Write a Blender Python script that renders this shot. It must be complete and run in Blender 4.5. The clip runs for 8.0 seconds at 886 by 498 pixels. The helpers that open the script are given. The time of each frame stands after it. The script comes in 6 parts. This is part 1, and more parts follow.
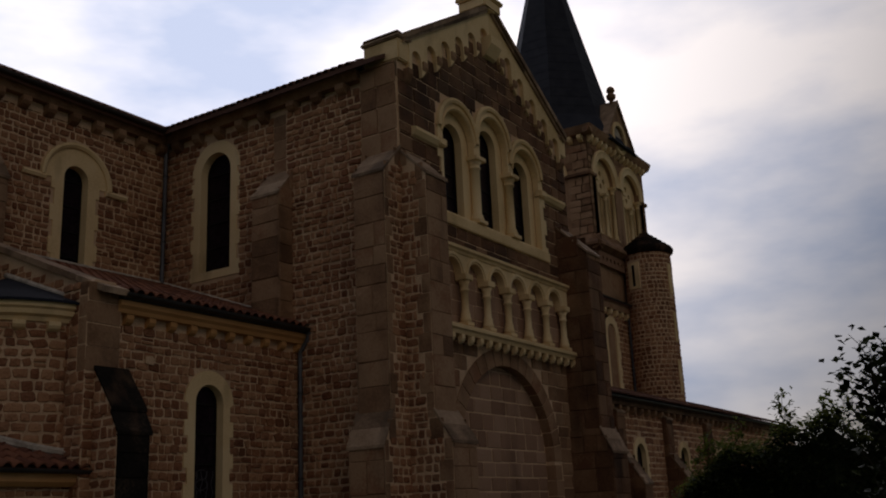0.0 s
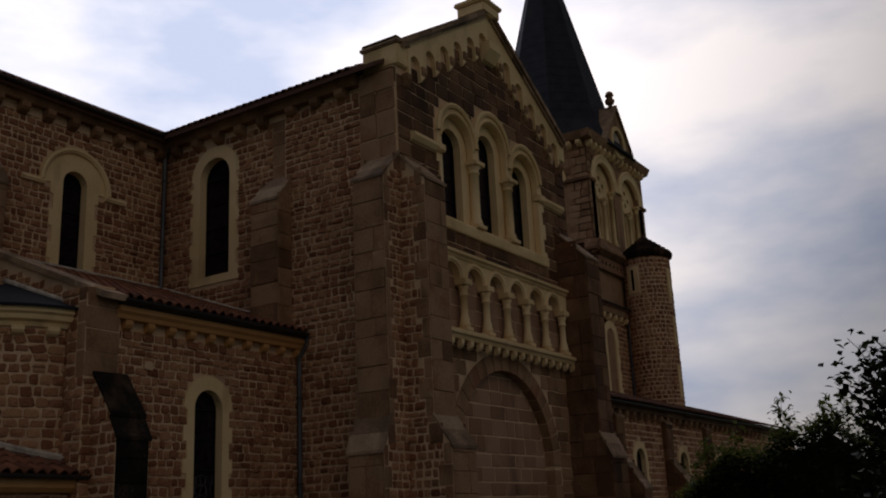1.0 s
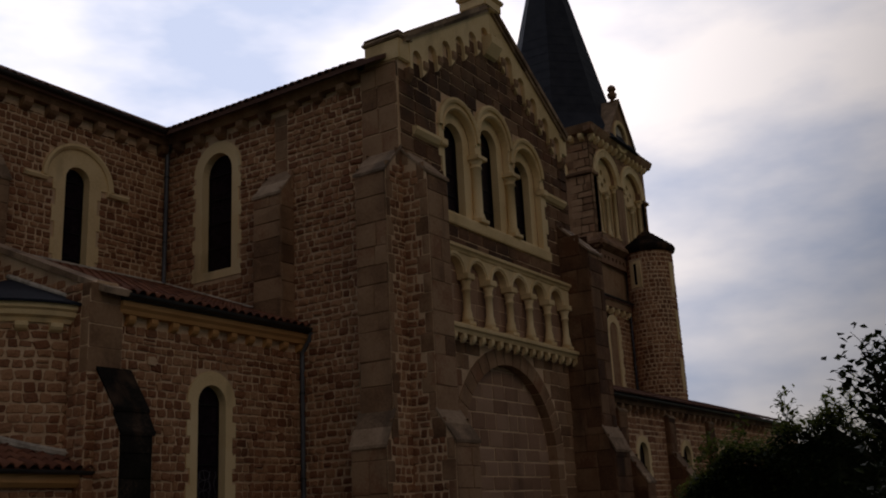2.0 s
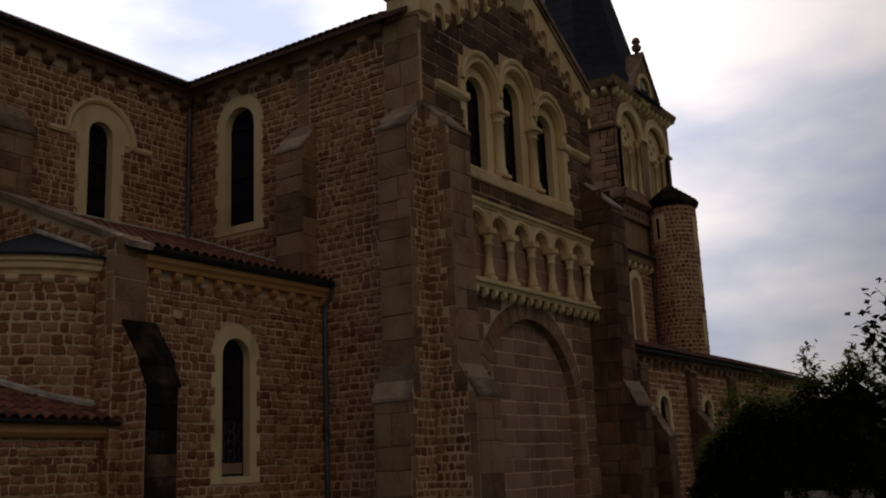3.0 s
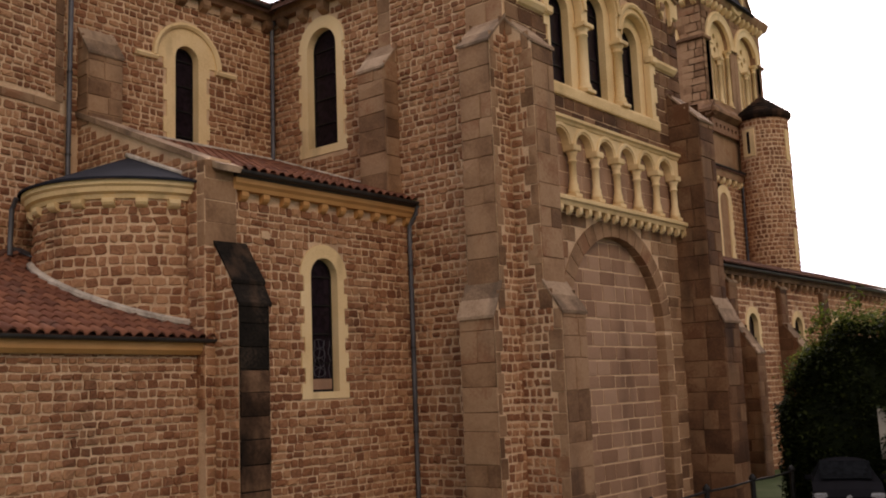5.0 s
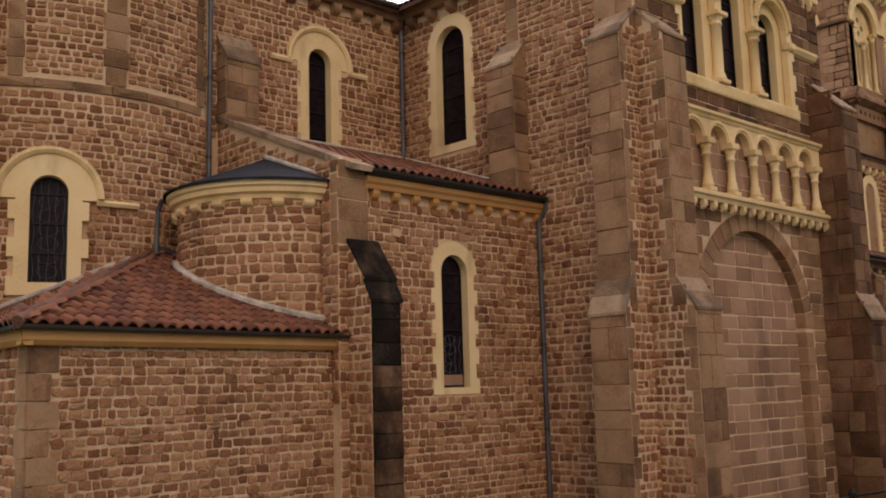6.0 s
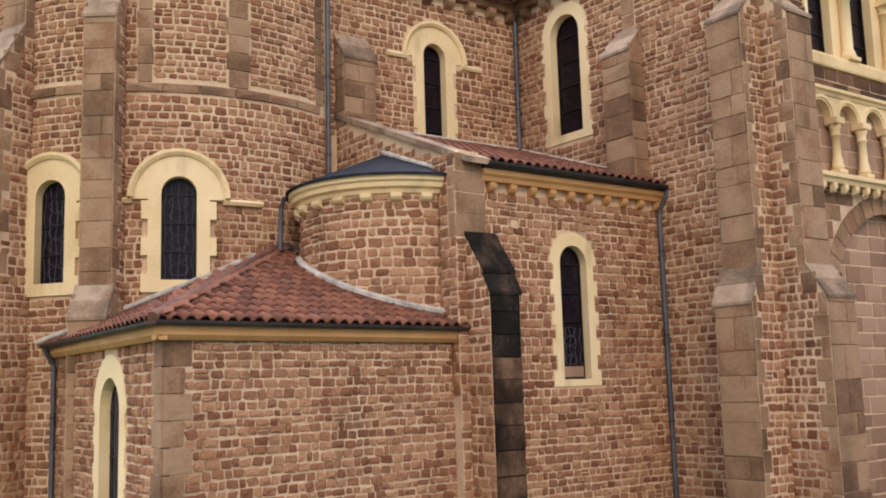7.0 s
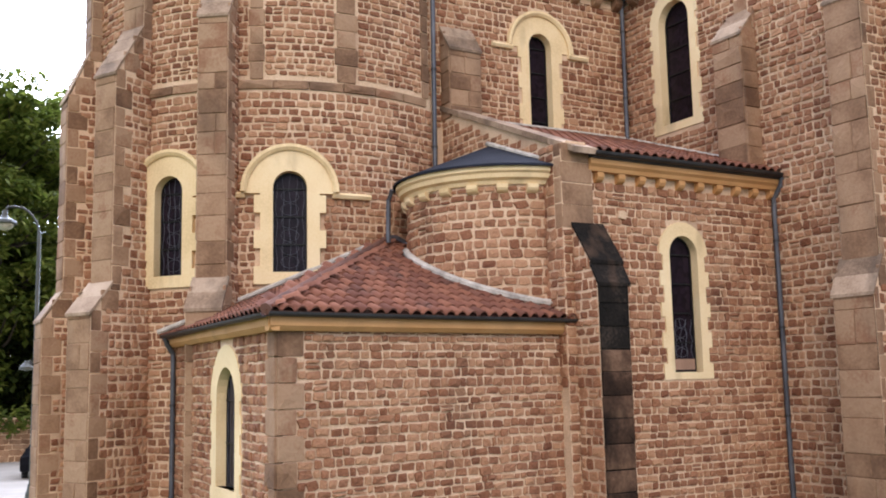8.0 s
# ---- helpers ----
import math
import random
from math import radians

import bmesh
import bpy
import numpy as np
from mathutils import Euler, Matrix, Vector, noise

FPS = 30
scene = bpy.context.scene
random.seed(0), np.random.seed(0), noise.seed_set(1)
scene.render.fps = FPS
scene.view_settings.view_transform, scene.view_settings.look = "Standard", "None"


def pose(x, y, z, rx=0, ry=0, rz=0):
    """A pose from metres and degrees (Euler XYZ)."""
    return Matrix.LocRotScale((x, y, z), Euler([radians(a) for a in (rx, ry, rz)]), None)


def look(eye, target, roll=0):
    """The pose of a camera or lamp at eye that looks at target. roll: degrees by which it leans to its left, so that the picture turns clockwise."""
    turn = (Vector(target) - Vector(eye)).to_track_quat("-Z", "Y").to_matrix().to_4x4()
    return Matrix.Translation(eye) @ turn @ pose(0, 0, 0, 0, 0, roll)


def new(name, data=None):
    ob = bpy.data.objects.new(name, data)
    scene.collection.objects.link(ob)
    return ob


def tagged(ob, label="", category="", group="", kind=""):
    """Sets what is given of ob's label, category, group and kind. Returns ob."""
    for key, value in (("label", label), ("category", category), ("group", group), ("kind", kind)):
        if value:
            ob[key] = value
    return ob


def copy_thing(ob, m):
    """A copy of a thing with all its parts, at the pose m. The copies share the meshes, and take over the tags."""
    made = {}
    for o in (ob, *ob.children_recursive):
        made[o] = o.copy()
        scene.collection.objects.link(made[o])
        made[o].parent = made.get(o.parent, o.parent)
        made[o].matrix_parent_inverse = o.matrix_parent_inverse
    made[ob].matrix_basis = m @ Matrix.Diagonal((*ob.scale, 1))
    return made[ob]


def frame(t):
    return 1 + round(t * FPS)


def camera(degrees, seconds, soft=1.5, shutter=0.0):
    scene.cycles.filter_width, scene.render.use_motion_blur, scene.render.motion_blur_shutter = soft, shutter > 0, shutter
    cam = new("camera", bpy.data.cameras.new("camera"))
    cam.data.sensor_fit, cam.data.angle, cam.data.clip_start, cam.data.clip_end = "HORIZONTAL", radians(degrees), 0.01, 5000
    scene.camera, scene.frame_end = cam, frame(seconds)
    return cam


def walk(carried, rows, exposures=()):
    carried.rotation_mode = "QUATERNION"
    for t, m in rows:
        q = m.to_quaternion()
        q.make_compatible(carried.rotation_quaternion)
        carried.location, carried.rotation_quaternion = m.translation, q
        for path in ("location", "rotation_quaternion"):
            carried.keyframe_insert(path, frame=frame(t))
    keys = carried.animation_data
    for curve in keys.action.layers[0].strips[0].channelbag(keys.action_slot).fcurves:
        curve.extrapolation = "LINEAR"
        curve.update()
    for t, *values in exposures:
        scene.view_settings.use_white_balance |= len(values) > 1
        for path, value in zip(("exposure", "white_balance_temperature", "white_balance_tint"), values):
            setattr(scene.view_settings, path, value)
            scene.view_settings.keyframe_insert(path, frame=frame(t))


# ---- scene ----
EYE = 4.2
cam = camera(48.49, 8.0, soft=1.9)
PATH = [
    (0.0, pose(0, 0, EYE, 105.27, 2.56, -56.62)),
    (0.5, pose(0, 0, EYE, 105.52, 2.59, -56.60)),
    (1.0, pose(0, 0, EYE, 105.55, 2.65, -56.65)),
    (1.5, pose(0, 0, EYE, 105.61, 2.77, -56.65)),
    (3.0, pose(0, 0, EYE, 102.65, 2.40, -55.24)),
    (3.5, pose(0, 0, EYE, 100.62, 2.23, -54.30)),
    (4.0, pose(0, 0, EYE, 99.10, 2.38, -53.59)),
    (5.5, pose(0, 0, EYE, 98.10, 1.91, -47.10)),
    (6.0, pose(0, 0, EYE, 98.16, 1.59, -42.80)),
    (6.5, pose(0, 0, EYE, 98.02, 1.42, -39.02)),
    (7.0, pose(0, 0, EYE, 97.90, 1.74, -35.85)),
    (7.5, pose(0, 0, EYE, 97.77, 1.53, -31.52)),
    (8.0, pose(0, 0, EYE, 97.57, 1.25, -29.66)),
]
LIGHT = [(0.0, -3.33, 8200, 18), (1.7, -3.33, 8200, 18), (3.0, -3.15, 8300, 19), (3.5, -3.0, 8600, 21), (4.0, -1.95, 9500, 25), (5.5, -0.85, 9500, 25), (6.0, -0.75, 9500, 25), (6.5, -0.27, 8600, 20), (7.0, 0.2, 7500, 17), (8.0, 0.38, 6900, 17)]
walk(cam, PATH, LIGHT)

# ---- world and sun ----
world = bpy.data.worlds.new("overcast")
scene.world = world
world.use_nodes = True
wn, wl = world.node_tree.nodes, world.node_tree.links
wn.clear()
w_out = wn.new("ShaderNodeOutputWorld")
w_bg = wn.new("ShaderNodeBackground")
w_bg.inputs[1].default_value = 1.0
w_sky = wn.new("ShaderNodeTexSky")
w_sky.sky_type, w_sky.sun_disc = "NISHITA", False
w_sky.sun_elevation, w_sky.sun_rotation = radians(48), radians(60)
w_scale = wn.new("ShaderNodeVectorMath")
w_scale.operation = "SCALE"
w_scale.inputs["Scale"].default_value = 0.05
wl.new(w_sky.outputs[0], w_scale.inputs[0])
w_tc = wn.new("ShaderNodeTexCoord")
w_map = wn.new("ShaderNodeMapping")
w_map.inputs["Scale"].default_value = (1.0, 1.0, 2.6)
w_map.inputs["Location"].default_value = (3.1, 1.7, 0.4)
wl.new(w_tc.outputs["Generated"], w_map.inputs[0])
w_noise = wn.new("ShaderNodeTexNoise")
w_noise.inputs["Scale"].default_value, w_noise.inputs["Detail"].default_value = 2.3, 6.0
w_noise.inputs["Roughness"].default_value = 0.52
wl.new(w_map.outputs[0], w_noise.inputs[0])
w_ramp = wn.new("ShaderNodeValToRGB")
w_ramp.color_ramp.elements[0].position, w_ramp.color_ramp.elements[0].color = 0.4, (0.38, 0.52, 0.8, 1)
w_ramp.color_ramp.elements[1].position, w_ramp.color_ramp.elements[1].color = 0.62, (0.88, 0.97, 1.13, 1)
wl.new(w_noise.outputs[0], w_ramp.inputs[0])
# the veiled sun brightens the clouds on the far side of the church
w_dot = wn.new("ShaderNodeVectorMath")
w_dot.operation = "DOT_PRODUCT"
w_dot.inputs[1].default_value = (0.4, 0.75, 0.52)
wl.new(w_tc.outputs["Generated"], w_dot.inputs[0])
w_glow = wn.new("ShaderNodeMapRange")
w_glow.interpolation_type = "SMOOTHSTEP"
w_glow.inputs["From Min"].default_value, w_glow.inputs["From Max"].default_value = 0.44, 0.95
w_glow.inputs["To Min"].default_value, w_glow.inputs["To Max"].default_value = 1.4, 13.2
wl.new(w_dot.outputs["Value"], w_glow.inputs["Value"])
w_cl = wn.new("ShaderNodeVectorMath")
w_cl.operation = "SCALE"
wl.new(w_ramp.outputs[0], w_cl.inputs[0])
wl.new(w_glow.outputs[0], w_cl.inputs["Scale"])
w_add = wn.new("ShaderNodeVectorMath")
w_add.operation = "ADD"
wl.new(w_cl.outputs[0], w_add.inputs[0])
wl.new(w_scale.outputs[0], w_add.inputs[1])
wl.new(w_add.outputs[0], w_bg.inputs[0])
wl.new(w_bg.outputs[0], w_out.inputs[0])

sun = new("sun", bpy.data.lights.new("sun", "SUN"))
sun.data.energy, sun.data.angle, sun.data.color = 0.9, radians(22), (1.0, 0.86, 0.68)
sun.matrix_world = look((-9, -19, 30), (12, 16, 4))


# ---- materials ----
def mat(name, stops, rough=0.9, scale=3.0, fine=38.0, bump=0.25, per_piece=0.0, metal=0.0, stain=None, spec=0.3, dist=0.02, grain=0.35):
    """A surface: colours over a coarse and a fine noise, shifted from piece to piece, with a fine relief."""
    m = bpy.data.materials.new(name)
    m.use_nodes = True
    n, l = m.node_tree.nodes, m.node_tree.links
    b = n["Principled BSDF"]
    b.inputs["Roughness"].default_value, b.inputs["Metallic"].default_value = rough, metal
    b.inputs["Specular IOR Level"].default_value = spec
    tc = n.new("ShaderNodeNewGeometry")
    big, small = n.new("ShaderNodeTexNoise"), n.new("ShaderNodeTexNoise")
    big.inputs["Scale"].default_value, big.inputs["Detail"].default_value = scale, 4
    small.inputs["Scale"].default_value, small.inputs["Detail"].default_value = fine, 5
    for q in (big, small):
        l.new(tc.outputs["Position"], q.inputs["Vector"])
    mix = n.new("ShaderNodeMath")
    mix.operation = "MULTIPLY_ADD"
    mix.inputs[1].default_value = grain
    l.new(small.outputs[0], mix.inputs[0])
    part_b = n.new("ShaderNodeMath")
    part_b.operation = "MULTIPLY"
    part_b.inputs[1].default_value = 1 - grain
    l.new(big.outputs[0], part_b.inputs[0])
    l.new(part_b.outputs[0], mix.inputs[2])
    value = mix.outputs[0]
    if per_piece:
        info = n.new("ShaderNodeObjectInfo")
        add = n.new("ShaderNodeMath")
        l.new(info.outputs["Random"], add.inputs[0])
        l.new(tc.outputs["Random Per Island"], add.inputs[1])
        fr = n.new("ShaderNodeMath")
        fr.operation = "FRACT"
        l.new(add.outputs[0], fr.inputs[0])
        lerp = n.new("ShaderNodeMix")
        lerp.inputs[0].default_value = per_piece
        l.new(value, lerp.inputs[2])
        l.new(fr.outputs[0], lerp.inputs[3])
        value = lerp.outputs[0]
    ramp = n.new("ShaderNodeValToRGB")
    e = ramp.color_ramp.elements
    lo, hi = (0.08, 0.92) if per_piece > 0.4 else (0.3, 0.7)
    e[0].position, e[0].color = lo, (*stops[0], 1)
    e[1].position, e[1].color = hi, (*stops[-1], 1)
    for i, c in enumerate(stops[1:-1], 1):
        k = e.new(lo + (hi - lo) * i / (len(stops) - 1))
        k.color = (*c, 1)
    l.new(value, ramp.inputs[0])
    colour = ramp.outputs[0]
    if stain:
        st = n.new("ShaderNodeTexNoise")
        st.inputs["Scale"].default_value, st.inputs["Detail"].default_value = stain[1], 5
        mp = n.new("ShaderNodeMapping")
        mp.inputs["Scale"].default_value = (1, 1, 0.35)
        l.new(tc.outputs["Position"], mp.inputs[0])
        l.new(mp.outputs[0], st.inputs["Vector"])
        rg = n.new("ShaderNodeMapRange")
        rg.inputs["From Min"].default_value, rg.inputs["From Max"].default_value = stain[2], stain[2] + 0.16
        rg.inputs["To Max"].default_value = stain[3]
        l.new(st.outputs[0], rg.inputs["Value"])
        mx = n.new("ShaderNodeMix")
        mx.data_type = "RGBA"
        l.new(rg.outputs[0], mx.inputs[0])
        l.new(colour, mx.inputs[6])
        mx.inputs[7].default_value = (*stain[0], 1)
        colour = mx.outputs[2]
    l.new(colour, b.inputs["Base Color"])
    if bump:
        bp = n.new("ShaderNodeBump")
        bp.inputs["Strength"].default_value, bp.inputs["Distance"].default_value = bump, dist
        l.new(small.outputs[0], bp.inputs["Height"])
        l.new(bp.outputs[0], b.inputs["Normal"])
    return m


RUBBLE = mat("rubble_stone", [(0.085, 0.029, 0.0145), (0.19, 0.071, 0.036), (0.3, 0.126, 0.064), (0.46, 0.245, 0.134), (0.37, 0.175, 0.094), (0.2, 0.079, 0.041), (0.33, 0.165, 0.09)], per_piece=0.52, scale=1.3, fine=22, bump=0.6, stain=((0.085, 0.036, 0.022), 1.2, 0.55, 0.5), dist=0.05, grain=0.5)
MORTAR = mat("lime_mortar", [(0.53, 0.34, 0.208), (0.8, 0.575, 0.385)], scale=1.6, fine=30, bump=0.6, stain=((0.29, 0.16, 0.1), 0.9, 0.54, 0.6), dist=0.03, grain=0.55)
ASHLAR = mat("dressed_sandstone", [(0.13, 0.066, 0.037), (0.22, 0.118, 0.065), (0.32, 0.183, 0.105), (0.38, 0.232, 0.138), (0.27, 0.13, 0.071)], per_piece=0.3, scale=1.4, fine=16, bump=0.35, stain=((0.08, 0.046, 0.03), 0.8, 0.54, 0.55), dist=0.03, grain=0.3)
# darker sandstone colours for the upper gable, its right buttress and the aisle buttresses
ASHLAR_DARK = mat("dressed_sandstone_dark", [(0.07, 0.031, 0.016), (0.13, 0.06, 0.031), (0.2, 0.1, 0.053), (0.25, 0.14, 0.078), (0.15, 0.064, 0.032)], per_piece=0.36, scale=1.2, fine=16, bump=0.35, stain=((0.04, 0.022, 0.014), 0.7, 0.5, 0.7), dist=0.03, grain=0.3)
LICHEN = mat("lichened_coping_stone", [(0.14, 0.088, 0.055), (0.26, 0.168, 0.108), (0.38, 0.26, 0.174), (0.46, 0.33, 0.23)], per_piece=0.3, scale=2.4, fine=18, bump=0.45, stain=((0.085, 0.058, 0.04), 1.6, 0.5, 0.7), dist=0.03, grain=0.4)
SOOTED = mat("soot_streaked_stone", [(0.012, 0.008, 0.006), (0.05, 0.027, 0.017), (0.13, 0.07, 0.043), (0.21, 0.12, 0.074)], per_piece=0.2, scale=1.5, fine=14, bump=0.5, stain=((0.008, 0.006, 0.005), 1.3, 0.44, 0.9), dist=0.03, grain=0.3, spec=0.1)
GREYSTONE = mat("grey_ashlar", [(0.22, 0.116, 0.072), (0.35, 0.202, 0.131), (0.46, 0.29, 0.198)], per_piece=0.55, scale=1.2, fine=24, bump=0.5, stain=((0.15, 0.0808, 0.0522), 0.8, 0.53, 0.6), dist=0.04, grain=0.5)
YELLOW = mat("yellow_limestone", [(0.6, 0.42, 0.21), (0.8, 0.59, 0.33), (0.87, 0.68, 0.42)], scale=0.9, fine=24, bump=0.14, per_piece=0.2, stain=((0.36, 0.24, 0.12), 1.4, 0.57, 0.5))
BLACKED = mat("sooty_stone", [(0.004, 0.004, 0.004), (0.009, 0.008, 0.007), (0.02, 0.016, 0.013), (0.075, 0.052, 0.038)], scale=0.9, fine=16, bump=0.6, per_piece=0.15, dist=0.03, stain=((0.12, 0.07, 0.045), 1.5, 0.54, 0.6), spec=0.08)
TILE = mat("clay_tile", [(0.08, 0.031, 0.021), (0.16, 0.058, 0.035), (0.235, 0.09, 0.051), (0.13, 0.056, 0.039)], per_piece=0.6, scale=1.5, fine=40, bump=0.2, stain=((0.075, 0.056, 0.05), 1.6, 0.57, 0.6))
OLDTILE = mat("dark_old_tile", [(0.07, 0.035, 0.028), (0.13, 0.06, 0.042), (0.18, 0.085, 0.06)], per_piece=0.5, scale=1.2, fine=40, bump=0.3)
SLATE = mat("roof_slate", [(0.011, 0.013, 0.019), (0.02, 0.022, 0.031), (0.034, 0.037, 0.048)], rough=0.8, per_piece=0.3, scale=1.5, fine=30, bump=0.25, spec=0.1)
ZINC = mat("dull_zinc", [(0.06, 0.063, 0.072), (0.1, 0.103, 0.115), (0.16, 0.163, 0.175)], rough=0.5, metal=0.5, scale=2.0, fine=40, bump=0.08)
LEAD = mat("pale_lead_flashing", [(0.26, 0.225, 0.19), (0.5, 0.44, 0.37), (0.7, 0.63, 0.55)], rough=0.75, metal=0.0, scale=3.5, fine=20, bump=0.4, stain=((0.16, 0.13, 0.11), 2.2, 0.54, 0.6))
GUTTER = mat("dark_gutter_metal", [(0.035, 0.034, 0.035), (0.08, 0.076, 0.075)], rough=0.5, metal=0.5, scale=2.0, fine=40, bump=0.1)
OCHRE = mat("ochre_fascia_paint", [(0.5, 0.24, 0.085), (0.62, 0.33, 0.14)], rough=0.7, scale=1.5, fine=40, bump=0.08, stain=((0.3, 0.16, 0.06), 1.0, 0.58, 0.5))
IRON = mat("black_iron", [(0.008, 0.008, 0.009), (0.02, 0.019, 0.018)], rough=0.5, metal=0.3, bump=0.05)
LEADCAME = mat("lead_came", [(0.06, 0.06, 0.072), (0.11, 0.11, 0.13)], rough=0.6, metal=0.2, bump=0.05)
GREENPAINT = mat("green_lamp_paint", [(0.045, 0.05, 0.046), (0.08, 0.085, 0.08)], rough=0.5, bump=0.05)
GRASS = mat("verge_grass", [(0.03, 0.05, 0.012), (0.07, 0.1, 0.03), (0.11, 0.12, 0.05)], scale=0.6, fine=20, bump=0.5)
ASPHALT = mat("asphalt", [(0.04, 0.04, 0.042), (0.065, 0.063, 0.06)], scale=0.4, fine=60, bump=0.3)
PAVE = mat("pale_paving", [(0.2, 0.175, 0.15), (0.3, 0.27, 0.23)], scale=0.8, fine=40, bump=0.2)
# near-black leaf green; it also holds the shade inside hedge and beneath trees
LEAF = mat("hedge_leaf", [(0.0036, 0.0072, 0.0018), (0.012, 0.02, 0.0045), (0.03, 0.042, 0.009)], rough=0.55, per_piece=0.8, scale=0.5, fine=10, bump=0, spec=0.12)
TREELEAF = mat("tree_leaf", [(0.04, 0.06, 0.009), (0.1, 0.135, 0.022), (0.2, 0.215, 0.045)], rough=0.6, per_piece=0.75, scale=0.3, fine=10, bump=0, spec=0.3)
BARK = mat("tree_bark", [(0.03, 0.022, 0.016), (0.07, 0.052, 0.038)], scale=3, fine=30, bump=0.6)
CARPAINT = mat("dark_car_paint", [(0.006, 0.006, 0.007), (0.009, 0.009, 0.011)], rough=0.8, bump=0, spec=0.01)
REDPAINT = mat("red_car_paint", [(0.35, 0.008, 0.008), (0.42, 0.012, 0.01)], rough=0.3, bump=0, spec=0.5)
RUBBER = mat("tyre_rubber", [(0.012, 0.012, 0.012), (0.025, 0.025, 0.025)], rough=0.85, bump=0.1)
WHITEPAINT = mat("white_board_paint", [(0.3, 0.28, 0.24), (0.52, 0.49, 0.43)], rough=0.6, scale=2.5, bump=0.05, stain=((0.1, 0.1, 0.08), 2.0, 0.56, 0.6))
SIGNGREEN = mat("sign_green", [(0.01, 0.11, 0.06), (0.015, 0.14, 0.075)], rough=0.5, bump=0)
SIGNBLUE = mat("poster_blue", [(0.16, 0.4, 0.62), (0.3, 0.55, 0.75)], rough=0.5, scale=4, bump=0)
CHROME = mat("chrome_trim", [(0.55, 0.55, 0.56), (0.65, 0.65, 0.66)], rough=0.2, metal=1.0, bump=0)


def backlit(m, share):
    """Lets some daylight through thin leaves."""
    n, l = m.node_tree.nodes, m.node_tree.links
    b, o = n["Principled BSDF"], n["Material Output"]
    tr, mx = n.new("ShaderNodeBsdfTranslucent"), n.new("ShaderNodeMixShader")
    mx.inputs[0].default_value = share
    l.new(b.inputs["Base Color"].links[0].from_socket, tr.inputs["Color"])
    l.new(b.outputs[0], mx.inputs[1])
    l.new(tr.outputs[0], mx.inputs[2])
    l.new(mx.outputs[0], o.inputs["Surface"])


backlit(TREELEAF, 0.5)
backlit(LEAF, 0.25)


def glass_mat(name, tint, rough):
    m = bpy.data.materials.new(name)
    m.use_nodes = True
    n, l = m.node_tree.nodes, m.node_tree.links
    b = n["Principled BSDF"]
    b.inputs["Roughness"].default_value = rough
    b.inputs["Specular IOR Level"].default_value = 0.12
    g, vo = n.new("ShaderNodeNewGeometry"), n.new("ShaderNodeTexVoronoi")
    vo.inputs["Scale"].default_value = 9
    l.new(g.outputs["Position"], vo.inputs["Vector"])
    r = n.new("ShaderNodeValToRGB")
    r.color_ramp.elements[0].color = (*[c * 0.4 for c in tint], 1)
    r.color_ramp.elements[1].color = (*[c * 1.7 for c in tint], 1)
    l.new(vo.outputs["Color"], r.inputs[0])
    l.new(r.outputs[0], b.inputs["Base Color"])
    bp = n.new("ShaderNodeBump")
    bp.inputs["Strength"].default_value, bp.inputs["Distance"].default_value = 0.3, 0.01
    l.new(vo.outputs["Distance"], bp.inputs["Height"])
    l.new(bp.outputs[0], b.inputs["Normal"])
    return m


GLASS = glass_mat("leaded_glass", (0.012, 0.007, 0.011), 0.3)
CARGLASS = glass_mat("car_glass", (0.005, 0.006, 0.007), 0.4)
CARGLASS.node_tree.nodes["Principled BSDF"].inputs["IOR"].default_value = 1.06


# ---- building helpers ----
def flat(ox, oy, ux, uy):
    """A wall's own frame: u along it, z up, d outwards."""
    k = math.hypot(ux, uy)
    ux, uy = ux / k, uy / k
    return Matrix(((ux, 0, uy, ox), (uy, 0, -ux, oy), (0, 1, 0, 0), (0, 0, 0, 1)))


class Plane:
    def __init__(self, ox, oy, ux, uy):
        self.m = flat(ox, oy, ux, uy)

    def at(self, u, z, d):
        return self.m @ Vector((u, z, d))

    def frame_at(self, u, z):
        return self.m @ Matrix.Translation((u, z, 0))


class Spot:
    """A flat frame at one place of a wall."""
    def __init__(self, m):
        self.m = m

    def at(self, u, z, d):
        return self.m @ Vector((u, z, d))


class Drum:
    """A round wall; u is the length of arc from the angle a0, counted so that it runs to the right as seen from outside."""
    def __init__(self, cx, cy, r, a0):
        self.c, self.r, self.a0 = (cx, cy), r, radians(a0)

    def at(self, u, z, d):
        a = self.a0 + u / self.r
        k = self.r + d
        return Vector((self.c[0] + k * math.cos(a), self.c[1] + k * math.sin(a), z))

    def u_of(self, deg):
        return (radians(deg) - self.a0) * self.r

    def frame_at(self, u, z):
        a = self.a0 + u / self.r
        o = self.at(u, 0, 0)
        return flat(o.x, o.y, -math.sin(a), math.cos(a)) @ Matrix.Translation((0, z, 0))


def part(name, bm, material, parent=None, label=""):
    """Links a bmesh as one mesh object under a thing or a part."""
    me = bpy.data.meshes.new(name)
    bmesh.ops.recalc_face_normals(bm, faces=bm.faces)
    bm.to_mesh(me)
    bm.free()
    me.materials.append(material)
    ob = new(name, me)
    if parent is not None:
        ob.parent = parent
    if label:
        ob["label"] = label
    return ob


def mesh_part(name, verts, faces, material, parent=None, label=""):
    me = bpy.data.meshes.new(name)
    me.from_pydata([tuple(v) for v in verts], [], faces)
    me.materials.append(material)
    ob = new(name, me)
    if parent is not None:
        ob.parent = parent
    if label:
        ob["label"] = label
    return ob


def empty(name, label, category, kind="structure", group=""):
    return tagged(new(name), label, category, group, kind)


